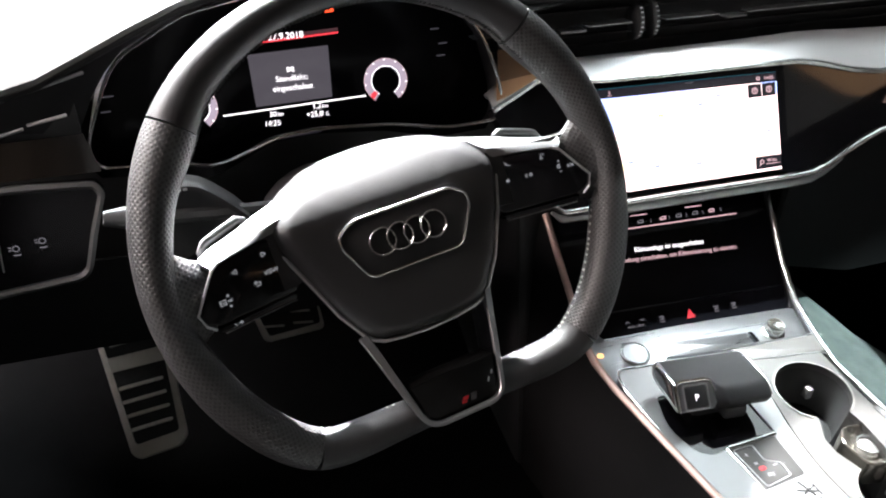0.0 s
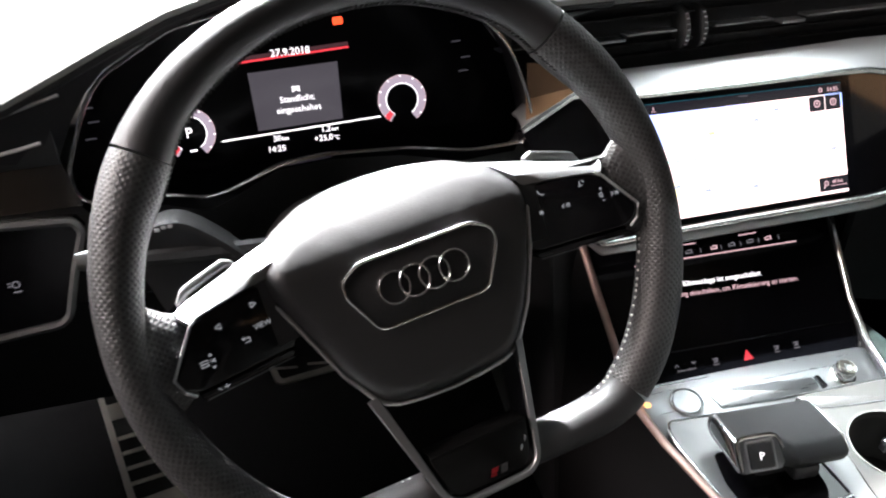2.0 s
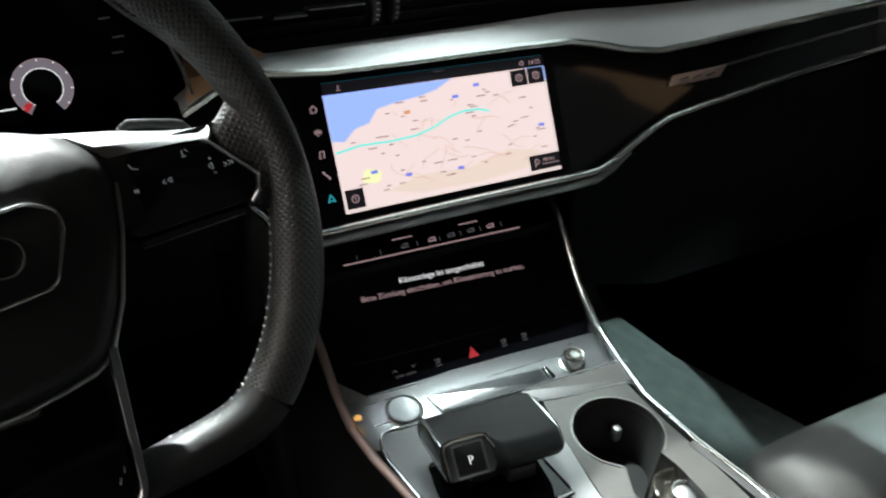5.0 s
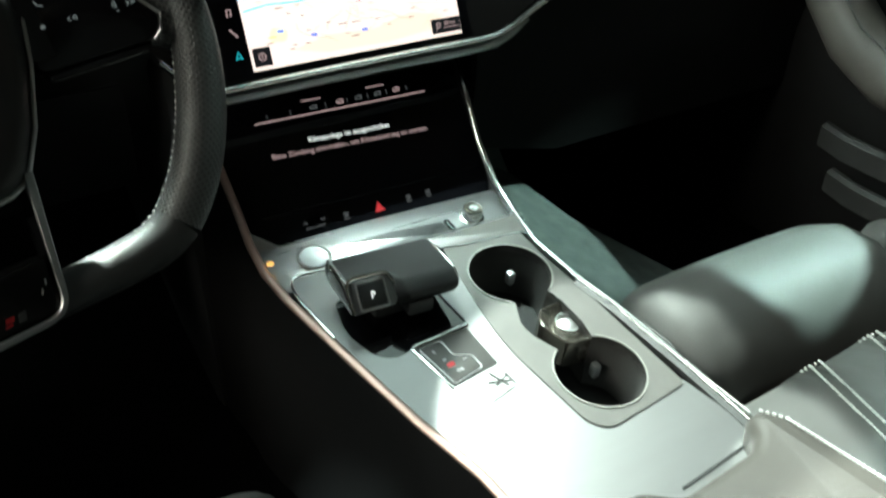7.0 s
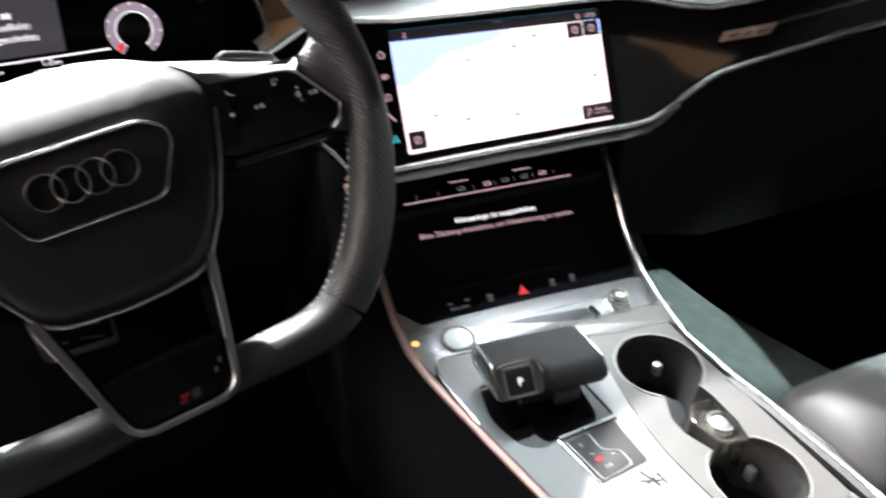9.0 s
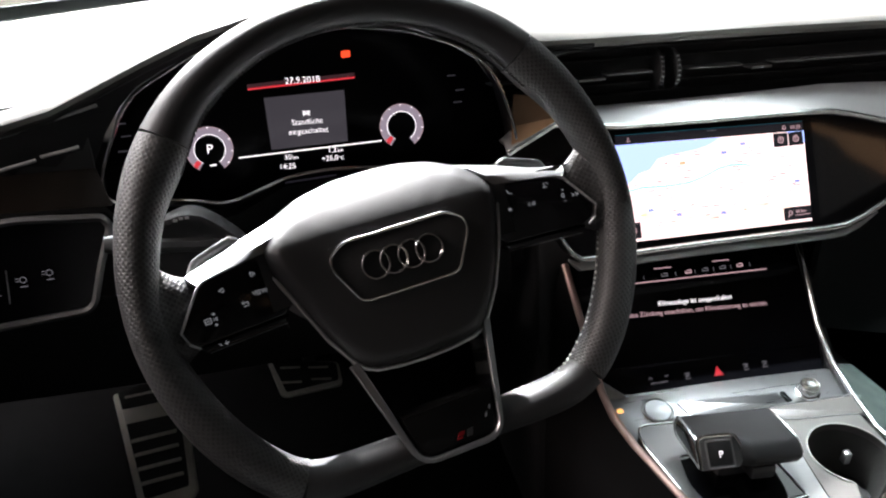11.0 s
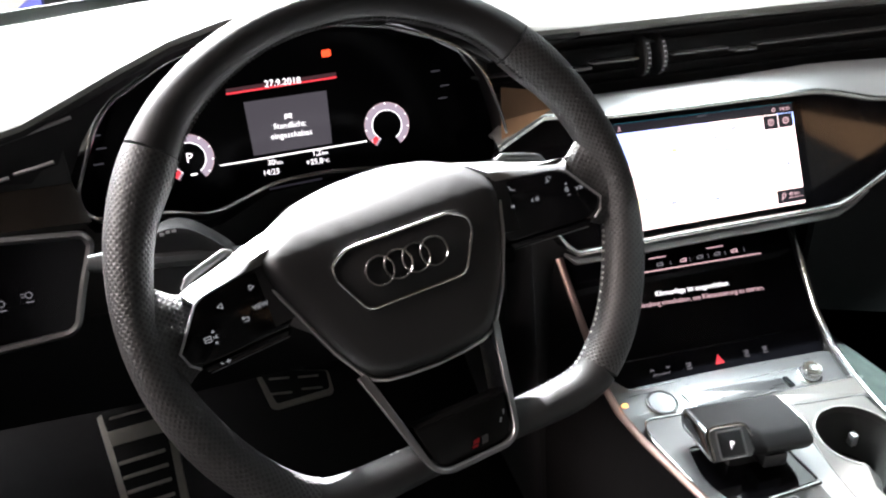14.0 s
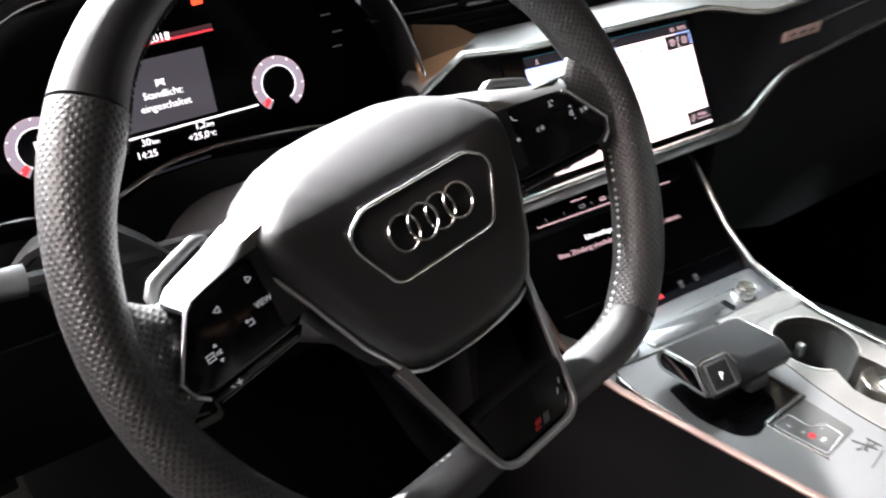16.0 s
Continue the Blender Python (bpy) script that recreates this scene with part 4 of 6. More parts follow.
def con_z(y):
    return 0.52 + 0.23 * y


def drop(edge, dx):
    return [[(x, y, z) for x, y, z in edge], [(x + dx * 0.2, y + 0.01, z - 0.03) for x, y, z in edge], [(x + dx, y + 0.05, 0.30) for x, y, z in edge]]


# left side darker than the right: shade put into its colour
part("side_panel", thick(loft(drop(LEFT, -0.01)), 0.004), SHADED_BLACK, console, "black side panel")
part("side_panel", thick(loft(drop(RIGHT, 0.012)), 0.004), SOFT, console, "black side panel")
part("chrome_strip", sweep(LEFT, [(0.0042 * math.cos(k / 12 * math.tau), 0.0036 * math.sin(k / 12 * math.tau)) for k in range(12)]), WARM_LIT_SATIN, console, "slim satin side strip, warm light put into its colour")
part("chrome_strip", sweep(RIGHT, [(0.0034 * math.cos(k / 12 * math.tau), 0.0036 * math.sin(k / 12 * math.tau)) for k in range(12)]), CHROME, console, "slim chrome side strip")


def plate(outline, holes, m, back, front, bevel=0.0):
    """A plate with holes through it."""
    bm = bmesh.new()
    loops = []
    for pts in [outline, *holes]:
        loops.append([bm.verts.new(m @ Vector((*p, front))) for p in pts])
    edges = [bm.edges.new((l[i - 1], l[i])) for l in loops for i in range(len(l))]
    bmesh.ops.triangle_fill(bm, use_beauty=True, use_dissolve=False, edges=edges)
    for l, pts in zip(loops, [outline, *holes]):
        low = [bm.verts.new(m @ Vector((*p, back))) for p in pts]
        for i in range(len(l)):
            bm.faces.new((l[i - 1], l[i], low[i], low[i - 1]))
    return bm


# switch row under the climate display
part("switch_fascia", slab(rounded([fas(0.228, 0.178), fas(0.250, 0.182), fas(0.474, 0.172), fas(0.484, 0.168), fas(0.4785, 0.124), fas(0.384, 0.127), fas(0.360, 0.126), fas(0.242, 0.122), fas(0.2275, 0.130)], 0.004), FASCIA, -0.02, 0.0015, 0.002), FASCIA_METAL, console, "brushed aluminium switch row")
part("tray_band", slab(rounded([con(0.372, 0.1265), con(0.4775, 0.1235), con(0.4695, 0.0995), con(0.3835, 0.1105)], 0.002), CONSOLE, -0.014, 0.0012, 0.001), TRAY, console, "grey band before the cup tray")
CUP_A, CUP_B, CUP_R = con(0.4215, 0.0545), con(0.4225, -0.0715), 0.0375
TRAY_OUT = rounded([con(0.383, 0.110), con(0.463, 0.0995), con(0.4635, 0.06), con(0.470, 0.0), con(0.4775, -0.112), con(0.394, -0.1205), con(0.381, -0.108), con(0.369, -0.025), con(0.370, 0.015)], [0.006, 0.006, 0.02, 0.02, 0.006, 0.012, 0.012, 0.03, 0.02])


def cup_wall():
    """One opening: two round cups joined by a waist."""
    out = []
    for a in range(-62, 243, 8):
        out.append((CUP_A[0] + CUP_R * math.cos(radians(a)), CUP_A[1] + CUP_R * math.sin(radians(a))))
    out += [con(0.394, -0.001), con(0.395, -0.017)]
    for a in range(118, 423, 8):
        out.append((CUP_B[0] + CUP_R * math.cos(radians(a)), CUP_B[1] + CUP_R * math.sin(radians(a))))
    out += [con(0.4435, -0.022), con(0.4425, 0.006)]
    return out


HOLE = cup_wall()
tray = part("cup_tray", plate(TRAY_OUT, [HOLE], CONSOLE, -0.014, 0.002), TRAY, console, "grey cup holder surround", smooth=False)
well = [[CONSOLE @ Vector((p[0], p[1], 0.0022)) for p in HOLE + HOLE[:1]], [CONSOLE @ Vector((p[0], p[1], -0.005)) for p in HOLE + HOLE[:1]]]
cc = [CUP_A if p[1] > -0.009 else CUP_B for p in HOLE]
well.append([CONSOLE @ Vector((c[0] + (p[0] - c[0]) * 0.9, c[1] + (p[1] - c[1]) * 0.9, -0.055)) for p, c in zip(HOLE + HOLE[:1], cc + cc[:1])])
# walls greyer than the floor: light on them put into the colour
part("cup_well", loft(well), SWITCH_GREY, tray, "black cup well, greyed for the light on its wall")
part("well_floor", slab([(CUP_A[0] - 0.045, CUP_B[1] - 0.045), (CUP_A[0] + 0.045, CUP_B[1] - 0.045), (CUP_A[0] + 0.045, CUP_A[1] + 0.045), (CUP_A[0] - 0.045, CUP_A[1] + 0.045)], CONSOLE, -0.06, -0.054), RUBBER, tray)
for c in (CUP_A, CUP_B):
    part("cup_rim", ring_bm(at(CONSOLE, *c, 0.0015), CUP_R + 0.001, 0.0014, 0.0016, -58, 238) if c is CUP_A else ring_bm(at(CONSOLE, *c, 0.0015), CUP_R + 0.001, 0.0014, 0.0016, 122, 418), TRAY_RIM, tray)
    part("cup_tab", box(-0.0035, 0.0035, -0.004, 0.004, -0.014, 0.0, 0.0015, at(CONSOLE, c[0] + 0.0195, c[1] + 0.0215, -0.022)), SATIN, tray, "grey spring tab")
POD = [con(0.410, -0.006), con(0.4215, 0.010), con(0.458, 0.008), con(0.4645, -0.014), con(0.447, -0.040), con(0.418, -0.036)]
pod_mid = sum((Vector(p) for p in POD), Vector((0, 0))) / 6


def pod_ring(f, z):
    return [CONSOLE @ Vector((*(pod_mid + (Vector(p) - pod_mid) * f), z)) for p in rounded(POD, 0.007, 4)]


pod = bmesh.new()
pod_rows = [[pod.verts.new(p) for p in pod_ring(f, z)] for f, z in ((1.0, -0.03), (1.0, -0.004), (0.985, -0.0018), (0.94, -0.001), (0.86, -0.0022), (0.66, -0.0085), (0.60, -0.0092))]
for ra, rb in zip(pod_rows, pod_rows[1:]):
    for i in range(len(ra)):
        pod.faces.new((ra[i - 1], ra[i], rb[i], rb[i - 1]))
pod.faces.new(pod_rows[-1])
insert = part("waist_insert", pod, POD_METAL, tray, "polished hollowed insert between the cups")
part("insert_ring", torus_bm(at(CONSOLE, *pod_mid, -0.0075), 0.0108, 0.002, 0.004), CHROME, insert, "bright ring")
part("insert_dome", lathe([(0.0100, -0.010), (0.0096, -0.0075), (0.006, -0.0058), (0.001, -0.0052)], at(CONSOLE, *pod_mid, 0.0), 28), SATIN, insert, "pale domed cap")

# silver plates left of the tray and at the rear
part("selector_plate", plate(rounded([con(0.2425, 0.128), con(0.380, 0.120), con(0.379, 0.09), con(0.378, 0.015), con(0.378, -0.028), con(0.386, -0.104), con(0.399, -0.114), con(0.479, -0.106), con(0.4915, -0.156), con(0.4905, -0.188), con(0.400, -0.215), con(0.345, -0.212), con(0.298, -0.200), con(0.290, -0.150), con(0.268, -0.05), con(0.243, 0.05), con(0.2365, 0.11)], 0.004),
                                [rounded([con(0.264, 0.088), con(0.348, 0.082), con(0.354, 0.022), con(0.312, 0.017), con(0.282, 0.010), con(0.268, 0.018), con(0.256, 0.05)], [0.006, 0.003, 0.003, 0.004, 0.012, 0.02, 0.03])], CONSOLE, -0.014, 0.0006), SILVER, console, "brushed aluminium console plate", smooth=False)
# black recess; its rounded left end stands in for the selector's shadow
part("selector_well", slab([con(0.255, 0.1), con(0.36, 0.1), con(0.36, 0.005), con(0.255, 0.005)], CONSOLE, -0.02, -0.0012), GLOSS, console, "piano black selector well, widened over the selector's shadow", smooth=False)
part("plate_edge", sweep(on(CONSOLE, [con(0.300, 0.1255), con(0.248, 0.1295), con(0.2425, 0.127), con(0.2385, 0.118), con(0.238, 0.10), con(0.246, 0.05)], 0.001), 0.0013), CHROME, console)
epb = part("brake_switch_panel", slab(rounded([con(0.299, 0.013), con(0.350, 0.016), con(0.3525, -0.029), con(0.307, -0.035)], 0.003), CONSOLE, -0.004, 0.0012, 0.0008), SWITCH_GREY, console, "dark grey parking brake switch panel")
part("switch_gloss", slab(rounded([con(0.3025, 0.009), con(0.321, 0.010), con(0.3225, -0.008), con(0.336, -0.014), con(0.337, -0.026), con(0.311, -0.031)], 0.003), CONSOLE, 0.001, 0.0016, 0.0003), SWITCH_GREY, epb)
part("switch_frame", sweep(on(CONSOLE, rounded([con(0.3012, 0.0102), con(0.3222, 0.0114), con(0.3238, -0.0068), con(0.3374, -0.0128), con(0.3385, -0.0272), con(0.310, -0.0326)], 0.003), 0.0016), 0.0005, True, CONSOLE.to_3x3() @ Vector((0, 0, 1))), SATIN, epb, "thin bright switch outline")
part("panel_edge", sweep(on(CONSOLE, [con(0.3525, 0.0188), con(0.2985, 0.0152), con(0.2968, 0.012), con(0.3062, -0.0362)], 0.0012), lambda i: [((0.0028, 0.0024, 0.0014, 0.0008)[i] * math.cos(k * math.pi / 4), 0.0012 * math.sin(k * math.pi / 4)) for k in range(8)]), CHROME, epb, "bright panel edge")
part("switch_mark", line(con(0.3285, -0.0135), con(0.3325, -0.0135), 0.0006, CONSOLE, 0.0003, 0.0018), INK, epb)
part("switch_letter", lettering("R", at(CONSOLE, *con(0.3095, 0.001), 0.0018), 0.0042), INK, epb)
part("switch_letter", lettering("N", at(CONSOLE, *con(0.3125, -0.0095), 0.0018), 0.0042), INK, epb)
part("switch_letter", lettering("D/S", at(CONSOLE, *con(0.3175, -0.0235), 0.0018), 0.0042), INK, epb)
part("brake_lamp", slab(rounded([con(0.3130, -0.0125), con(0.3195, -0.0115), con(0.3205, -0.0160), con(0.3140, -0.0170)], 0.002), CONSOLE, 0.0014, 0.002), RED_GLOW, epb, "small red brake light")
SCRIPT = [((0.3395, -0.0345), (0.3475, -0.0515), 0.0016), ((0.3335, -0.0425), (0.3515, -0.0480), 0.0016), ((0.3415, -0.0465), (0.3525, -0.0415), 0.0013), ((0.3385, -0.0475), (0.346, -0.0435), 0.0018), ((0.3515, -0.0400), (0.3535, -0.0520), 0.0012), ((0.3270, -0.0600), (0.3515, -0.0545), 0.0009)]
part("script_mark", join(*[line(con(*a), con(*b), w, CONSOLE, 0.0006, 0.0006) for a, b, w in SCRIPT]), RUBBER, console, "dark plain script mark")
part("lid_gap", line(con(0.4070, -0.1842), con(0.4805, -0.1775), 0.0018, CONSOLE, 0.0016), RUBBER, console)
part("leather_edge", sweep([(x - 0.0065, y, z + 0.001) for x, y, z in RIGHT[6:]], [(-0.0045, -0.004), (0.0045, -0.004), (0.0045, 0.001), (0, 0.003), (-0.0045, 0.001)]), LEATHER, console, "leather edge roll")
bm = bmesh.new()
for k in range(34):
    s = k / 33
    a, b = Vector((0.4785, -0.05, con_z(-0.05))), Vector((0.4965, -0.158, con_z(-0.158)))
    p = a.lerp(b, s) + Vector((0.004, 0, 0.005))
    bm = join(bm, box(-0.0009, 0.0009, -0.0012, 0.0012, -0.0006, 0.0006, 0, Matrix.Translation(p)))
part("edge_stitching", bm, THREAD, console, "light thread stitching")["kind"] = "stuff"

part("fascia_lip", sweep(on(CONSOLE, [con(0.357, 0.1205), con(0.383, 0.1085), con(0.40, 0.1045), con(0.462, 0.0985), con(0.4685, 0.094)], 0.0022), 0.0008), SPOKE_SATIN, console, "bright edge of the switch row")
part("fascia_lip", sweep(on(CONSOLE, [con(0.362, 0.1275), con(0.384, 0.1275), con(0.4765, 0.1245), con(0.481, 0.120)], 0.0016), 0.0008), SPOKE_SATIN, console, "bright edge of the switch row")
# no lamp here: a glowing dot stands in for an amber reflection
part("amber_glint", lathe([(0.0036, -0.001), (0.0032, 0.0008), (0.0012, 0.0018)], Matrix.Translation((0.2315, 0.147, 0.5600)), 16), AMBER_GLINT, console, "amber reflection built as a tiny glowing dot")
start = thing("start_button", (0.2735, 0.1515, 0.556), "round satin silver start button", "button")
sm = at(FASCIA, *fas(0.2735, 0.1515), 0.0015)
part("bezel", lathe([(0.0165, -0.002), (0.0165, 0.0012), (0.0155, 0.0028), (0.0147, 0.001)], sm, 36), CHROME, start)
part("cap", lathe([(0.0142, -0.002), (0.0142, 0.0022), (0.0128, 0.0032), (0.004, 0.0026), (0.0005, 0.0025)], sm, 36), FASCIA_METAL, start)
bar = thing("ash_cover", (0.355, 0.145, 0.556), "polished aluminium slide cover under the display", "cover")
part("lid", slab(rounded([fas(0.297, 0.158), fas(0.405, 0.150), fas(0.408, 0.1325), fas(0.303, 0.1385)], 0.002), FASCIA, -0.002, 0.0045, 0.0014), FASCIA_METAL, bar)
part("lid_tab", slab(rounded([fas(0.408, 0.1495), fas(0.4125, 0.149), fas(0.4145, 0.1365), fas(0.4095, 0.135)], 0.001), FASCIA, -0.002, 0.0055, 0.001), GLOSS, bar)
knob = thing("volume_knob", (0.438, 0.146, 0.556), "knurled satin chrome volume knob", "knob")
km = at(FASCIA, *fas(0.438, 0.1455), 0.0015)
part("base", lathe([(0.0125, -0.002), (0.0125, 0.0015), (0.0105, 0.0025), (0.001, 0.0026)], km, 36), CHROME, knob)
prof = []
bmk = bmesh.new()
segs = 60
for r, h in ((0.0098, 0.002), (0.0098, 0.0115), (0.0088, 0.013), (0.0082, 0.0128)):
    prof.append([bmk.verts.new(km @ Vector(((r + (0.0003 if k % 2 and h < 0.012 else 0)) * math.cos(k / segs * math.tau), (r + (0.0003 if k % 2 and h < 0.012 else 0)) * math.sin(k / segs * math.tau), h))) for k in range(segs)])
for a, b in zip(prof, prof[1:]):
    for i in range(segs):
        bmk.faces.new((a[i - 1], a[i], b[i], b[i - 1]))
bmk.faces.new(prof[-1])
part("grip", bmk, CHROME, knob)
part("cap", lathe([(0.008, 0.0124), (0.0078, 0.0134), (0.0060, 0.0132), (0.0005, 0.0118)], km, 36), POD_METAL, knob)

# gear selector: leather block with a slanted button face at its driver side
sel = thing("gear_selector", (0.31, 0.055, 0.515), "gear selector with black leather top and chrome edging", "gear selector")
SEL = plane_frame((0.308, 0.066, 0.556), (1, -0.03, -0.05), (0.05, 1, 0.12))


def sel_loft(rows):
    bm = bmesh.new()
    vs = [[bm.verts.new(SEL @ Vector(p)) for p in row] for row in rows]
    for a, b in zip(vs, vs[1:]):
        for i in range(len(a)):
            bm.faces.new((a[i - 1], a[i], b[i], b[i - 1]))
    bm.faces.new(vs[0][::-1])
    bm.faces.new(vs[-1])
    return bm


def sel_ring(x, nose, shrink=0.0, r=0.004):
    """A section of the block; nose 0 is the cut back button side, 1 the full leather front."""
    a = [(-26, -2), (28, -2), (33, 6), (30, 16.5), (-8, 18.5), (-17, 8.2)]
    b = [(-29, -2), (28, -2), (33, 6), (30, 16.5), (-21, 18.5), (-34, 8.5)]
    pts = [Vector(p).lerp(Vector(q), nose) for p, q in zip(a, b)]
    mid = sum(pts, Vector((0, 0))) / 6
    pts = [(p + (mid - p).normalized() * shrink) / 1000 for p in pts]
    return [(x / 1000, p[0], p[1]) for p in rounded(pts, r, 3)]


part("leather_top", sel_loft([sel_ring(-45, 0, 3.5), sel_ring(-44, 0, 1.2), sel_ring(-42, 0), sel_ring(-9, 0), sel_ring(-6, 0.25), sel_ring(-2, 0.8), sel_ring(1, 1), sel_ring(44, 1), sel_ring(47, 1, 1.5), sel_ring(48.5, 1, 5)]), LEATHER_SMOOTH, sel, "black leather top")
part("end_cap", sel_loft([sel_ring(-44.5, 0, 3.6), sel_ring(-46.4, 0, 4.2), sel_ring(-46.6, 0, 6)]), GLOSS, sel, "piano black end cap")
part("end_frame", sweep([SEL @ Vector(p) for p in sel_ring(-45.4, 0, 1.6)], 0.0019, True, SEL.to_3x3() @ Vector((1, 0, 0))), SPOKE_SATIN, sel, "grey metal end frame")
part("stem", box(-0.02, 0.028, -0.012, 0.018, -0.05, -0.001, 0.006, SEL), PLASTIC, sel)
part("stem_foot", box(0.002, 0.026, -0.030, -0.010, -0.016, -0.002, 0.003, SEL), PLASTIC, sel)
BTN = SEL @ plane_frame((-0.0255, -0.0172, 0.0083), (1, 0, 0), (0, 0.66, 0.75))
part("button_block", slab(rounded([(-0.0185, -0.0135), (0.016, -0.0135), (0.0205, -0.008), (0.0165, 0.0128), (-0.0185, 0.0128)], 0.002), BTN, -0.006, 0.0022, 0.0016), SPOKE_SATIN, sel, "satin metal button surround")
part("chrome_edge", sweep(on(BTN, [(-0.0205, -0.0125), (-0.0212, 0.008), (-0.0195, 0.0132), (-0.014, 0.0152), (0.010, 0.0152), (0.0155, 0.0135), (0.0195, 0.006), (0.0255, -0.008), (0.0285, -0.013)], 0.0018), 0.0018, normal=BTN.to_3x3() @ Vector((0, 0, 1))), CHROME, sel, "chrome edging")
part("chrome_edge", sweep([SEL @ (Vector(p) / 1000) for p in ((-45.5, -10, 17.6), (-46, 0, 17.8), (-46, 15, 17), (-45.5, 29, 15.6))], 0.0016), CHROME, sel, "chrome edging")
part("chrome_edge", sweep([SEL @ (Vector(p) / 1000) for p in ((47.5, 28, 14.5), (48.3, 10, 16), (48.3, -18, 16.5), (47.6, -30, 9))], 0.0011), CHROME, sel, "chrome edging")
btn = part("park_button", slab(rounded([(-0.012, -0.0105), (0.0095, -0.0105), (0.0095, 0.0095), (-0.012, 0.0095)], 0.002), BTN, 0.001, 0.0036, 0.0008), PLASTIC, sel, "square park button")
part("park_letter", lettering("P", at(BTN, -0.0012, -0.004, 0.0037), 0.0088, "CENTER"), WHITE_GLOW, btn)
part("button_frame", sweep(on(BTN, rounded([(-0.0138, -0.0122), (0.0113, -0.0122), (0.0113, 0.0112), (-0.0138, 0.0112)], 0.002), 0.0026), 0.0008, True, BTN.to_3x3() @ Vector((0, 0, 1))), SATIN, sel)

# armrest
arm = thing("armrest", (0.41, -0.3, 0.3), "black leather centre armrest with light stitching", "armrest")
A0 = [(0.312, -0.203), (0.320, -0.191), (0.345, -0.184), (0.362, -0.186), (0.384, -0.205), (0.456, -0.198), (0.470, -0.188), (0.478, -0.172), (0.494, -0.170), (0.506, -0.190), (0.520, -0.40), (0.52, -0.75), (0.31, -0.75), (0.304, -0.30)]
FLAT = plane_frame((0, 0, 0.30), (1, 0, 0), (0, 1, 0))
part("cushion", slab(rounded(A0, 0.006, 3), FLAT, 0.0, 0.206, 0.012, 4), ARM_LEATHER, arm)
bm = bmesh.new()
for a, b in (((0.491, -0.1755), (0.5005, -0.192)), ((0.5005, -0.1945), (0.5135, -0.40)), ((0.3215, -0.197), (0.3125, -0.32))):
    count = int((Vector(b) - Vector(a)).length / 0.0036)
    for k in range(count):
        p = Vector((*a, 0.5055)).lerp((*b, 0.5055), k / (count - 1))
        d = Vector((b[0] - a[0], b[1] - a[1], 0))
        bm = join(bm, box(-0.0008, 0.0008, -0.0013, 0.0013, -0.0006, 0.0009, 0, Matrix.Translation(p) @ pose(0, 0, 0, 0, 0, math.degrees(math.atan2(-d.x, d.y)))))
part("stitching", bm, THREAD, arm, "light thread stitching")["kind"] = "stuff"

# ---- steering wheel ----
wheel = thing("steering_wheel", tuple(WHEEL.translation), "flat-bottomed black leather sports steering wheel with silver trim", "steering wheel")


def W(u, v, w=0.0):
    return WHEEL @ Vector((u / 1000, v / 1000, w / 1000))


RIM_UP = 1.8


def rim_at(deg):
    """Outer radius, half width and half depth of the rim in mm; 0 is right, 90 the top."""
    a = radians(deg)
    r = 183.4 + 3.6 * sum(math.exp(-(((deg - c + 180) % 360 - 180) / 26) ** 2) for c in (44, 137))
    if math.sin(a) < -0.1:
        flat = 147 / -math.sin(a)
        r = -8 * math.log(math.exp(-r / 8) + math.exp(-flat / 8))
    thumb = sum(math.exp(-(((deg - c + 180) % 360 - 180) / 9) ** 2) for c in (37, 143))
    grip = sum(math.exp(-(((deg - c + 180) % 360 - 180) / 16) ** 2) for c in (2, 178))
    side = max(0.0, abs(math.cos(a)) - 0.25) / 0.75
    return r, 12.6 + 2.3 * min(1.0, 1.6 * side) + 2.2 * thumb - 2.6 * grip, 16.6 + 1.5 * thumb


def rim_piece(d0, d1, uv=True, puff=0.0):
    steps = max(8, int(abs(d1 - d0) / 2.5))
    degs = [d0 + (d1 - d0) * k / steps for k in range(steps + 1)]
    pts, secs = [], []
    for dgr in degs:
        r, hw, hd = rim_at(dgr)
        hw, hd = hw + puff, hd + puff
        c = (r - hw)
        sink = 8 * max(0.0, -math.sin(radians(dgr)) - 0.6) / 0.4
        pts.append(W(c * math.cos(radians(dgr)), c * math.sin(radians(dgr)) + RIM_UP, -5 - sink))
        secs.append([(hw / 1000 * math.cos(k / 20 * math.tau), hd / 1000 * math.sin(k / 20 * math.tau)) for k in range(20)])
    return sweep(pts, lambda i: secs[i], False, WHEEL.to_3x3() @ Vector((0, 0, 1)), uv)


part("rim_top", rim_piece(42.3, 138.2), LEATHER_SMOOTH, wheel, "smooth black leather upper rim")
part("grip", rim_piece(138.6, 229.5, puff=0.3), PERF, wheel, "perforated leather grip")
part("grip", rim_piece(-47.5, 41.9, puff=0.3), PERF, wheel, "perforated leather grip")
part("rim_bottom", rim_piece(229.9, 312.1), LEATHER_SMOOTH, wheel, "smooth black leather lower rim")
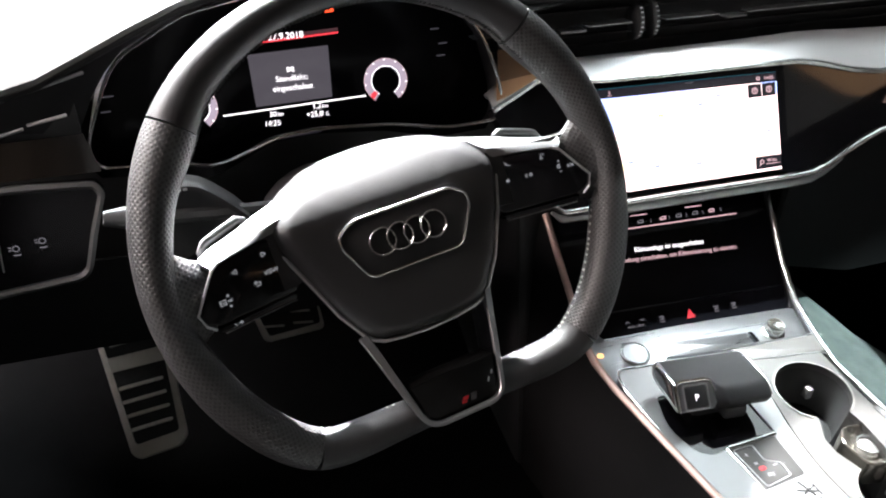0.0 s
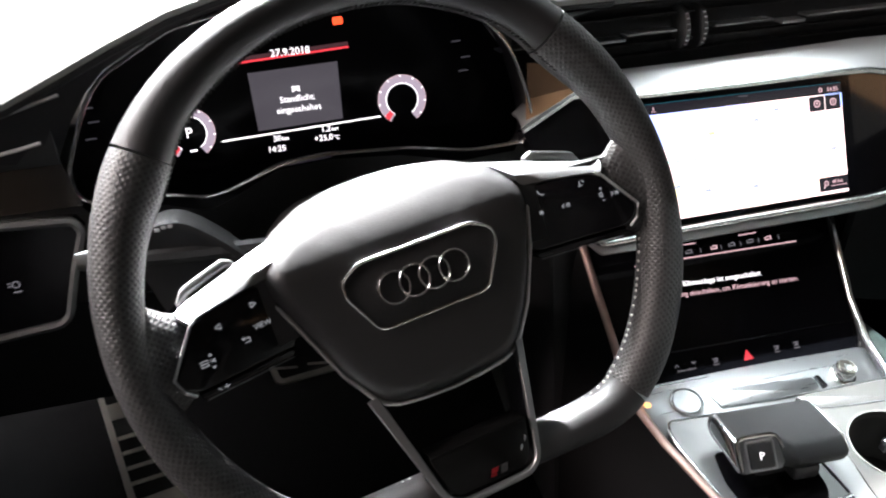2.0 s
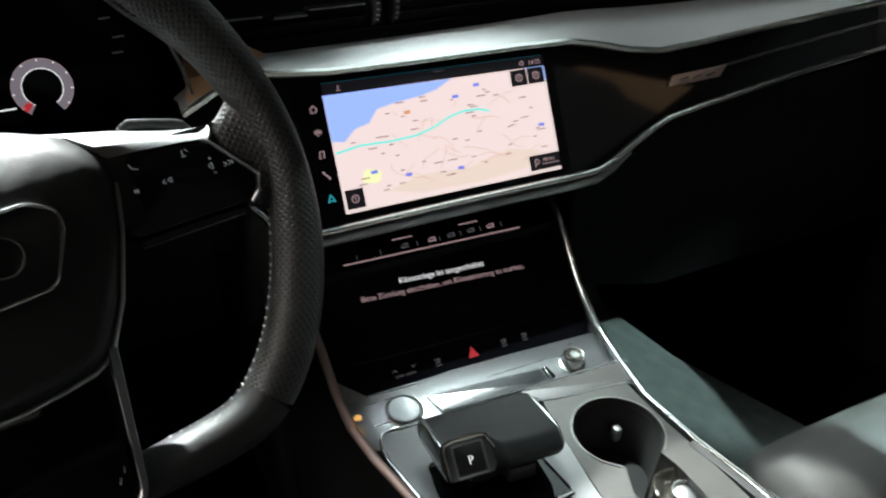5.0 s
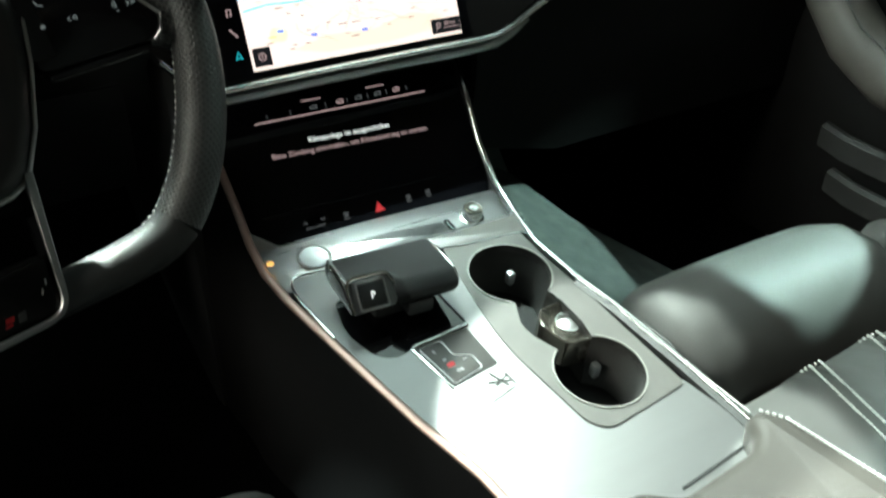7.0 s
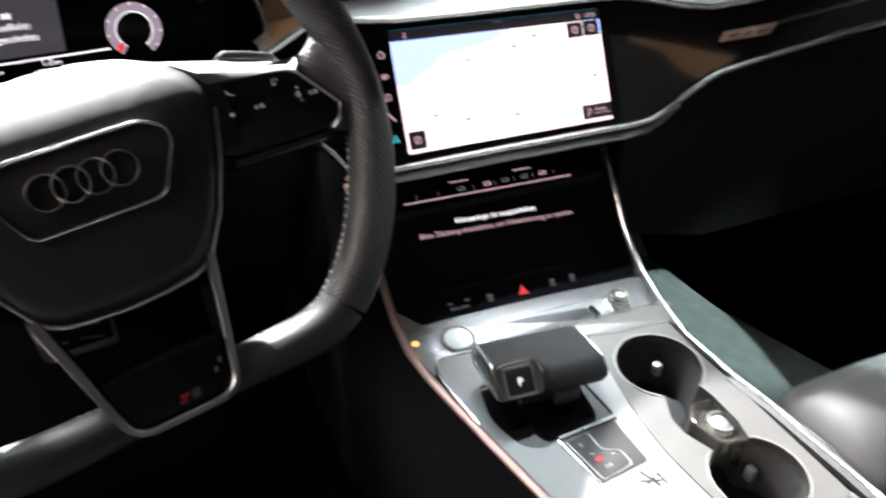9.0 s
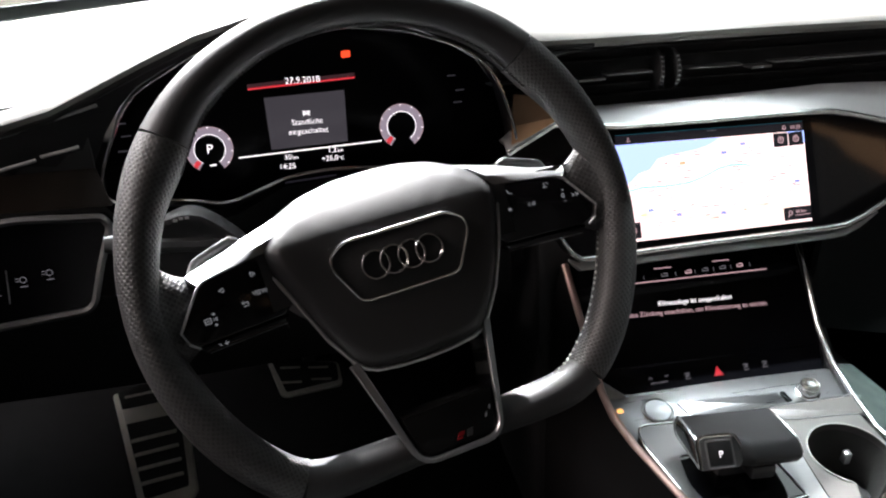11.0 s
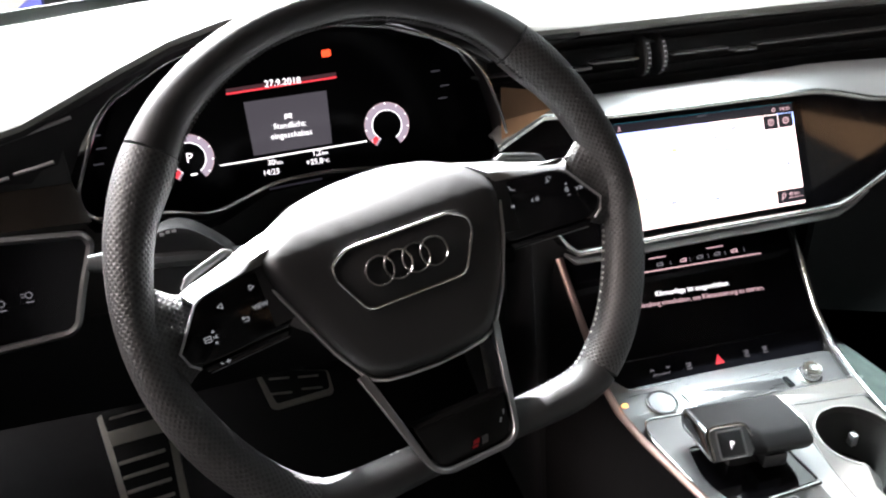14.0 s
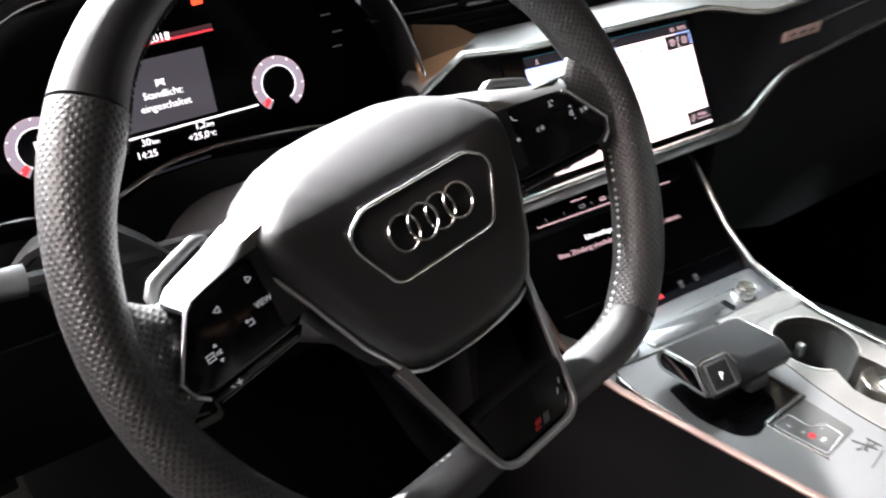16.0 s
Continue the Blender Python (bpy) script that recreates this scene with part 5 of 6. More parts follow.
for mat, d0, d1, count, label in ((THREAD, -65, -3, 34, "light cross stitching inside the rim"), (THREAD, 229, 250, 13, "light cross stitching inside the rim"), (DARK_THREAD, 36, 144, 110, "black cross stitching inside the rim")):
    bm = bmesh.new()
    for k in range(count):
        dgr = d0 + (d1 - d0) * (k + 0.25 * math.sin(7.3 * k)) / (count - 1)
        r, hw, hd = rim_at(dgr)
        a = radians(dgr)
        rr, lift = (r - 2 * hw - 0.3, -0.001) if mat is DARK_THREAD else (r - 1.97 * hw - 0.2, -0.0075)
        sink = 0.008 * max(0.0, -math.sin(a) - 0.6) / 0.4
        m = WHEEL @ Matrix.Translation((rr * math.cos(a) / 1000, (rr * math.sin(a) + RIM_UP) / 1000, lift - sink)) @ pose(0, 0, 0, 0, 0, dgr + 34)
        half = 0.00045 if mat is DARK_THREAD else 0.0007
        bm = join(bm, box(-half, half, -0.0016, 0.0016, -2 * half, 2 * half, 0.7 * half, m, 1))
    part("rim_stitching", bm, mat, wheel, label)["kind"] = "stuff"

# airbag cover
HALF = [(0, 64), (24, 63), (46, 58.5), (66, 49), (79, 38), (84, 30), (83, 14), (76, -9), (62, -41), (50, -60), (44, -66), (36, -69.5), (20, -71.5), (0, -72.5)]


def left_of(u, v):
    """The left shoulder of the cover, widened to fit the camera's view."""
    return -u * (1 + 0.07 * min(1.0, max(0.0, (v + 10) / 40))), v


COVER = HALF + [left_of(u, v) for u, v in HALF[-2:0:-1]]
COVER = rounded(COVER, 4, 2)


def cover_w(u, v, s):
    edge = max(0.0, (s - 0.86) / 0.14)
    back = max(0.0, (v - 18) / 52)
    return 2.5 - (9 + 4 * max(0.0, (abs(u) - 66) / 18)) * edge ** 2.2 - 36 * back ** 1.7 - 4 * (abs(u) / 84) ** 2


bm = bmesh.new()
centre = Vector((0, 0))
rings = []
for s in [k / 14 for k in range(1, 13)] + [0.9, 0.94, 0.97, 0.99, 1.0]:
    rings.append([bm.verts.new(W(u * s, v * s, cover_w(u * s, v * s, s))) for u, v in COVER])
rings.append([bm.verts.new(W(u, v, cover_w(u, v, 1) - 30)) for u, v in COVER])
for a, b in zip(rings, rings[1:]):
    for i in range(len(a)):
        bm.faces.new((a[i - 1], a[i], b[i], b[i - 1]))
bm.faces.new(rings[0])
part("airbag_cover", bm, HUB_LEATHER, wheel, "black grained airbag cover")
LOWERHALF = [(84.5, 31), (83.5, 14), (76.5, -9), (62.5, -41.5), (50, -61), (44, -67), (36, -70.5), (20, -72.5), (0, -73.5)]
TRIM = LOWERHALF + [left_of(u, v) for u, v in LOWERHALF[-2::-1]]
part("cover_trim", sweep([W(u * 1.006, v * 1.006, -6.5 - 2 * (abs(u) / 84) ** 2 - 4 * max(0, v - 5) / 26 - 4 * max(0, (abs(u) - 66) / 18)) for u, v in TRIM], 0.0014, normal=WHEEL.to_3x3() @ Vector((0, 0, 1))), SATIN, wheel, "slim silver outline")
PLATE = [(-37, 20), (37, 20), (49, 13), (50, 4), (37, -20), (32, -22.5), (-32, -22.5), (-37, -20), (-50, 4), (-49, 13)]
PLATE = rounded([(u / 1000 + 0.001, v / 1000) for u, v in PLATE], 0.004, 3)
emblem = part("emblem_plate", slab(PLATE, at(WHEEL, 0, 0, -0.0005), -0.001, 0.0032, 0.0006), SOFT, wheel, "black emblem plate")
part("emblem_frame", sweep(on(WHEEL, PLATE, 0.0032), 0.0011, True, WHEEL.to_3x3() @ Vector((0, 0, 1))), CHROME, emblem, "slim silver frame")
for u in (-19.5, -6.5, 6.5, 19.5):
    part("ring", torus_bm(at(WHEEL, u / 1000, -0.0005, 0.0023 + (0.0004 if u in (-6.5, 19.5) else 0)), 0.0096, 0.0021, 0.0036), CHROME, emblem, "polished ring")

# spokes with button pads
def pad_plane(s, w=-0.012):
    """The plane of a button pad, which rises towards the rim."""
    m = Matrix.Identity(4)
    m[2][0], m[2][3] = 0.26 * s, w - 0.26 * 0.112
    return WHEEL @ m


def web_bm(s):
    """Leather flare from the rim into the spoke end, with a UV in metres."""
    bm = bmesh.new()
    layer = bm.loops.layers.uv.new("UVMap")
    rings = []
    for u, v0, v1, cw, hd in ((174, -44, 50, -5, 15), (171, -44, 53, -5, 15), (168, -42, 50, -5.5, 14.5), (164, -36, 47, -6.5, 13.5), (160, -32, 43, -8.4, 12.4), (156, -29, 39, -10, 11.6), (152, -26, 35, -11, 11.2), (149, -24, 32.5, -11.6, 11), (146, -22, 30, -12.2, 10.8), (140, -20, 27, -13, 9.8), (131, -18, 25, -15, 7.5)):
        ring = []
        for k in range(36):
            a = k / 36 * math.tau
            cv, sw = math.cos(a), math.sin(a)
            cv = math.copysign(abs(cv) ** 0.9, cv)
            ring.append(bm.verts.new(W(s * u, (v0 + v1) / 2 + (v1 - v0) / 2 * cv, cw + hd * sw)))
        rings.append((u, ring))
    inv = WHEEL.inverted()
    for (ua, a), (ub, b) in zip(rings, rings[1:]):
        for i in range(36):
            f = bm.faces.new((a[i - 1], a[i], b[i], b[i - 1]))
            f.smooth = True
            for loop in f.loops:
                loop[layer].uv = (inv @ loop.vert.co)[:2]
    bm.faces.new(rings[-1][1])
    return bm


for s in (-1, 1):
    part("spoke", sweep([W(s * u, v, w) for u, v, w in ((70, 12, -22), (110, 8, -24), (150, 6, -18), (164, 6, -12))], lambda i: [(0.019 + 0.004 * (i == 3), -0.010), (0.019 + 0.004 * (i == 3), 0.010), (-0.022, 0.010), (-0.022, -0.010)], normal=WHEEL.to_3x3() @ Vector((0, 0, 1))), SOFT, wheel, "black spoke")
    pad = [(84, 27), (127, 22), (134, 18.5), (151.5, -6), (148.5, -14), (140, -18), (84, -16), (76, -9), (82, 14)]
    pad_m = pad_plane(s)
    button = part("button_pad", slab(rounded([(s * u / 1000, v / 1000) for u, v in pad], 0.003), pad_m, -0.008, 0.004, 0.0015), PAD, wheel, "gloss black button pad")
    part("spoke_cover", thick(loft([[W(s * 60, 52, -30), W(s * 72, 45, -21), W(s * 80, 36.5, -11), W(s * 83.5, 28.5, -13)], [W(s * 94, 42.5, -28), W(s * 96, 38, -20), W(s * 98, 32, -13), W(s * 99, 27, -11)],
                                    [W(s * 118, 34.5, -26), W(s * 119, 31.5, -19), W(s * 120, 28, -9.5), W(s * 120, 24, -6.5)], [W(s * 131, 30.5, -24), W(s * 131, 28.5, -17), W(s * 131, 25.5, -8), W(s * 130.5, 22, -4)], [W(s * 140, 28, -9), W(s * 139, 25.5, -6), W(s * 137, 22.5, -3.4), W(s * 134.5, 19.6, -2.6)]]), 0.003), SPOKE_SATIN, wheel, "satin silver spoke cover")
    part("grip_web", web_bm(s), PERF, wheel, "perforated leather at the spoke end")
    part("pad_edge", sweep([pad_m @ Vector((s * u / 1000, v / 1000, 0.0043)) for u, v in ((131, 21.5), (135, 18.8), (152.5, -6), (149.5, -14.5), (144, -19))], 0.0009), SATIN, button)
    part("roller_key", slab(rounded([(s * 0.081, -0.0165), (s * 0.1435, -0.0185), (s * 0.1405, -0.0235), (s * 0.085, -0.0215)], 0.002), pad_m, -0.006, 0.002, 0.0015), PAD, button)
    part("key_gap", line((s * 0.085, -0.0220), (s * 0.139, -0.0240), 0.0005, pad_m, 0.0004, 0.0016), SPOKE_SATIN, button)
    # shift paddle behind the spoke
    part("shift_paddle", slab(rounded([(s * u / 1000, v / 1000) for u, v in ((103, 24), (132, 16), (134, 29), (130, 34), (106, 42), (102, 39))], 0.004), at(WHEEL, 0, 0, -0.034), -0.004, 0.003, 0.002), PLASTIC, wheel, "dark shift paddle with silver edge")
    part("paddle_edge", sweep([W(s * u, v, w) for u, v, w in ((134, 16, -33), (135, 29, -32), (131.5, 34, -31), (129, 35.3, -31), (118, 39, -31), (105, 43, -31), (102, 41.5, -31), (101, 38, -31), (101, 31, -31))], lambda i: [(-0.0028, -0.005), (0.0028, -0.005), (0.0028, 0.002), (0.0014, 0.003), (-0.0014, 0.003), (-0.0028, 0.002)], normal=WHEEL.to_3x3() @ Vector((0, 0, 1))), SPOKE_SATIN, wheel, "silver paddle edge")


def icon(parent, u, v, *strokes, w=-0.0079):
    m = at(pad_plane(math.copysign(1, u), 0.0), u / 1000, v / 1000, w)
    part("icon", join(*[line((a / 1250, b / 1250), (c / 1250, d / 1250), 0.0005, m, 0.0003) for a, b, c, d in strokes]), PAD_GLOW, parent)


pads = [o for o in wheel.children if o.name.startswith("button_pad")]
for dx, dy, f in ((-98, 17, 1), (-121, 12.5, -1)):
    icon(pads[0], dx, dy, (-2 * f, -2, -2 * f, 2), (-2 * f, 2, 2 * f, 0), (2 * f, 0, -2 * f, -2))
icon(pads[0], -108, -0.5, (-3, 1, 2, 1), (2, 1, 2, -2), (2, -2, -2, -2), (-3, 1, -1.5, 2.4), (-3, 1, -1.5, -0.2))
part("view_text", lettering("VIEW", at(pad_plane(-1, 0.0), -0.1020, 0.0026, -0.0079), 0.0045), PAD_GLOW, pads[0])
icon(pads[0], -130, -4, (-8, 2, -3, 2), (-8, 0, -3, 0), (-8, -2, -3, -2), (-8, 2.4, -8, -2.4), (-3, 2.4, -3, -2.4), (-0.8, 1.2, -0.8, -1.2), (0.8, 1.2, 0.8, -1.2), (1, 0, 2.4, 1.3), (1, 0, 2.4, -1.3), (-1, 4, 1, 4), (-1, 4, 0, 5.6), (1, 4, 0, 5.6), (-1, -4, 1, -4), (-1, -4, 0, -5.6), (1, -4, 0, -5.6))
icon(pads[0], -127, -21, (-2, 0, 2, 0), (0, -2, 0, 2), (-6, 1, -4, -1), w=-0.0099)
icon(pads[1], 95, 20, (-2, 2.5, -1, -1), (-1, -1, 2.4, -2.5))
icon(pads[1], 121, 18, (-1, 2, -1, -2), (1, 2, 2.5, 0), (-2.5, -2.4, 1, -2.4))
icon(pads[1], 92, 7.5, (-2, 0, 2, 0), (-1.4, -1.4, 1.4, 1.4), (-1.4, 1.4, 1.4, -1.4))
icon(pads[1], 108, 7, (-3, 0, -1, 1.5), (-3, 0, -1, -1.5), (0.5, 0, 2.5, 1.5), (0.5, 0, 2.5, -1.5), (3, 1.6, 3, -1.6))
icon(pads[1], 132, 6.5, (-2, 1, -2, -1), (-2, 1, 0, 2.2), (-2, -1, 0, -2.2), (0, 2.2, 0, -2.2), (-1, 5, 1, 5), (0, 4, 0, 6), (-1, -5, 1, -5))
icon(pads[1], 140, 5, (-3, 1.5, -1, 0), (-3, -1.5, -1, 0), (0, 1.5, 2, 0), (0, -1.5, 2, 0), (2.6, 1.6, 2.6, -1.6))

# lower spoke
def v_path(inset=0.0):
    """The V of the lower spoke in mm, from the upper left round both soft corners to the upper right."""
    corners = [(-51.5 + inset, -62), (-28.5 + inset, -140.5 + inset), (32.5 - inset, -140.5 + inset), (48.5 - inset, -62)]
    pts = [Vector(corners[0]).lerp(Vector(corners[1]), k / 8) for k in range(8)]
    for k in (1, 2):
        p, c, q = Vector(corners[k - 1]), Vector(corners[k]), Vector(corners[k + 1])
        p, q = c + (p - c).normalized() * 13, c + (q - c).normalized() * 13
        if k == 1:
            pts[-1] = p.lerp(pts[-2], 0.4)
        pts += [p * (1 - f) ** 2 + c * 2 * f * (1 - f) + q * f * f for f in [j / 8 for j in range(9)]]
    return pts + [pts[-1].lerp(Vector(corners[3]), k / 8) for k in range(1, 9)]


def v_rise(v, w0, w1):
    return w0 + (w1 - w0) * (-62 - v) / 78


def v_section(i):
    """Wide at the upper ends, slim at the bottom, with a flat face and broken edges."""
    u, v = V[i]
    f = max(0.0, (v + 140) / 78)
    h = (1.75 + (1.7 if u < 0 else 1.0) * f) / 1000
    return [(-h, -0.005), (h, -0.005), (h, 0.0006), (h - 0.0007, 0.0014), (0.0007 - h, 0.0014), (-h, 0.0006)]


V = v_path()
VM = at(WHEEL, 0, -0.062, 0.0052)
VIN = v_path(2.4)
inner = [[W(u, v, v_rise(v, -7, 5)) for u, v in VIN], [W(u * 0.97, v * 0.99, v_rise(v, -34, -20)) for u, v in VIN]]
part("spoke_inside", thick(loft(inner), 0.002), GLOSS, wheel, "piano black inner walls of the hollow spoke")
part("spoke_floor", slab(rounded([(-0.0335, -0.044), (-0.0275, -0.070), (-0.021, -0.0755), (0.025, -0.0755), (0.030, -0.070), (0.0345, -0.044)], 0.003), VM, -0.02, 0.0, 0.002), SPOKE_BLACK, wheel, "piano black floor of the hollow spoke")
part("spoke_mark", join(line((0.0245, -0.063), (0.026, -0.060), 0.0008, VM, 0.0004), line((0.0285, -0.0585), (0.0295, -0.0555), 0.0007, VM, 0.0004)), SATIN, wheel)
part("spoke_frame", sweep([W(u, v, v_rise(v, -6.4, 7.2)) for u, v in V], v_section, False, WHEEL.to_3x3() @ Vector((0, 0, 1))), SPOKE_SATIN, wheel, "satin silver V-shaped frame")
part("badge_red", join(slab([(0.0, -0.0715), (0.0042, -0.0715), (0.0047, -0.0700), (0.0005, -0.0700)], VM, 0, 0.0006), slab([(0.0012, -0.0694), (0.0056, -0.0694), (0.0072, -0.0665), (0.0022, -0.0665)], VM, 0, 0.0006)), BADGE_RED, wheel, "small red badge shape")
part("badge_grey", slab([(0.0075, -0.0715), (0.0118, -0.0715), (0.0134, -0.0665), (0.009, -0.0665)], VM, 0, 0.0006), PLASTIC, wheel)

# steering column and stalks
column = thing("steering_column", (0, 0.15, 0.72), "black steering column shroud with stalks", "steering column")
part("shroud", sweep([W(0, -8, -30), W(0, -8, -75), W(2, -6, -150), W(0, -2, -250)], lambda i: [((0.055 + 0.012 * (i > 0)) * math.cos(k / 24 * math.tau), (0.045 + 0.012 * (i > 0)) * math.sin(k / 24 * math.tau)) for k in range(24)], normal=WHEEL.to_3x3() @ Vector((0, 1, 0))), PLASTIC, column)
COWL = [(-0.178, 0.158, 0.790), (-0.170, 0.155, 0.7965), (-0.161, 0.152, 0.8005), (-0.150, 0.15, 0.8045), (-0.143, 0.15, 0.8045), (-0.136, 0.15, 0.8025), (-0.128, 0.15, 0.7975), (-0.120, 0.15, 0.791), (-0.110, 0.15, 0.782), (-0.098, 0.15, 0.768), (-0.085, 0.152, 0.750)]
part("shroud_top", sweep(COWL, [(-0.014, -0.003), (0.014, -0.003), (0.014, 0.001), (0.010, 0.0025), (-0.010, 0.0025), (-0.014, 0.001)]), SOFT, column, "dark grey stalk cowl")
part("shroud_face", thick(loft([[(x, 0.145, z - 0.002) for x, _, z in COWL], [(x * 0.9, 0.145, z - 0.055) for x, _, z in COWL]]), 0.003), SOFT, column)
stalk = part("stalk", sweep([(-0.06, 0.15, 0.772), (-0.12, 0.145, 0.776), (-0.18, 0.132, 0.785)], 0.006), PLASTIC, column, "black light stalk")
part("stalk_tip", sweep([(-0.18, 0.132, 0.787), (-0.195, 0.130, 0.789), (-0.209, 0.128, 0.791)], lambda i: [((0.0070, 0.0062, 0.004)[i] * math.cos(k / 16 * math.tau), (0.0095, 0.009, 0.006)[i] * math.sin(k / 16 * math.tau)) for k in range(16)]), SPOKE_SATIN, stalk, "silver stalk tip")
part("stalk", sweep([(0.06, 0.15, 0.775), (0.11, 0.15, 0.78), (0.15, 0.145, 0.782)], 0.009), PLASTIC, column, "black wiper stalk")
for k in range(3):
    part("stalk_mark", box(-0.0016, 0.0016, -0.0005, 0.0005, -0.0011, 0.0011, 0, Matrix.Translation((-0.155 + 0.0045 * k, 0.1362, (0.8018, 0.8033, 0.8035)[k]))), INK, column)

# ---- pedals ----
PED = plane_frame((-0.2, 0.47, 0.47), (1, 0, 0), (0, 0.66, 0.75))


def pv(z):
    return (z - 0.47) / 0.75


rest = thing("foot_rest", (-0.25, 0.42, 0.32), "brushed steel foot rest with black rubber ribs", "foot rest")
F0 = [(-0.0955, pv(0.487)), (-0.012, pv(0.492)), (-0.001, pv(0.387)), (-0.012, pv(0.378)), (-0.062, pv(0.373)), (-0.070, pv(0.379))]
part("steel_plate", slab(rounded(F0, 0.006), PED, -0.012, 0.0, 0.003), STEEL, rest)
part("rubber_pad", slab(rounded([(-0.082, pv(0.464)), (-0.017, pv(0.468)), (-0.0105, pv(0.392)), (-0.063, pv(0.386))], 0.005), PED, -0.002, 0.002, 0.001), RUBBER, rest)
part("rubber_pad", slab(rounded([(-0.089, pv(0.489)), (-0.017, pv(0.493)), (-0.016, pv(0.474)), (-0.084, pv(0.470))], 0.003), PED, -0.002, 0.002, 0.001), RUBBER, rest)
part("steel_band", slab(rounded([(-0.085, pv(0.470)), (-0.015, pv(0.474)), (-0.014, pv(0.460)), (-0.081, pv(0.456))], 0.002), PED, 0.0, 0.0028, 0.001), STEEL, rest)
for k in range(4):
    z = 0.4395 - 0.0132 * k
    part("steel_rib", slab(rounded([(-0.075 + 0.003 * k, pv(z) - 0.0022), (-0.021 + 0.0016 * k, pv(z + 0.004) - 0.0022), (-0.021 + 0.0016 * k, pv(z + 0.004) + 0.0022), (-0.075 + 0.003 * k, pv(z) + 0.0022)], 0.0015), PED, 0.001, 0.0042, 0.001), STEEL, rest)
part("rib_slot", slab(rounded([(-0.08, pv(0.4815) - 0.0015), (-0.022, pv(0.485) - 0.0015), (-0.022, pv(0.485) + 0.0015), (-0.08, pv(0.4815) + 0.0015)], 0.001), PED, 0.001, 0.003), STEEL, rest)
brake = thing("brake_pedal", (-0.055, 0.47, 0.42), "steel edged brake pedal with rubber pad", "pedal")
B0 = [(0.096, pv(0.500)), (0.188, pv(0.488)), (0.190, pv(0.467)), (0.186, pv(0.464)), (0.116, pv(0.460)), (0.109, pv(0.463))]
part("steel_plate", slab(rounded(B0, 0.006), PED, -0.008, 0.0, 0.003), STEEL, brake)
part("rubber_pad", slab(rounded([(0.1015, pv(0.499)), (0.1845, pv(0.487)), (0.185, pv(0.4695)), (0.117, pv(0.4645))], 0.004), PED, -0.002, 0.0025, 0.001), RUBBER, brake)
for u, v in ((0.112, 0.489), (0.148, 0.4855), (0.112, 0.4745), (0.150, 0.4735)):
    part("steel_rib", slab(rounded([(u, pv(v) - 0.0015), (u + 0.026, pv(v - 0.002) - 0.0015), (u + 0.026, pv(v - 0.002) + 0.0015), (u, pv(v) + 0.0015)], 0.001), PED, 0.001, 0.0036, 0.001), STEEL, brake)
part("pedal_arm", sweep([(-0.05, 0.50, 0.485), (-0.05, 0.56, 0.54), (-0.05, 0.60, 0.66)], 0.008), PLASTIC, brake)

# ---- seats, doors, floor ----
single("floor", thick(loft([[(-0.6, y, z), (0.20, y, z), (0.30, y, z + 0.04), (0.44, y, z + 0.04), (0.52, y, z), (0.86, y, z), (1.14, y, z)] for y, z in ((-1.2, 0.28), (-0.1, 0.28), (0.25, 0.29), (0.45, 0.33), (0.62, 0.42), (0.75, 0.55), (0.78, 0.70))]), 0.02), CARPET_SHADED, "dark carpet on the car floor, deepened to stand in for shade", "floor", "structure")
mat_ = thing("floor_mat", (-0.15, 0.1, 0.3), "black floor mat in the driver footwell, deepened for shade", "floor mat")
part("mat", thick(loft([[(x, y, z + 0.006) for x in (-0.44, -0.2, 0.0, 0.20)] for y, z in ((-0.6, 0.28), (-0.1, 0.28), (0.25, 0.29), (0.45, 0.33), (0.62, 0.42))]), 0.006), CARPET_SHADED, mat_)


PLEATS = (-0.392, 0.082, 0.556, 1.03)


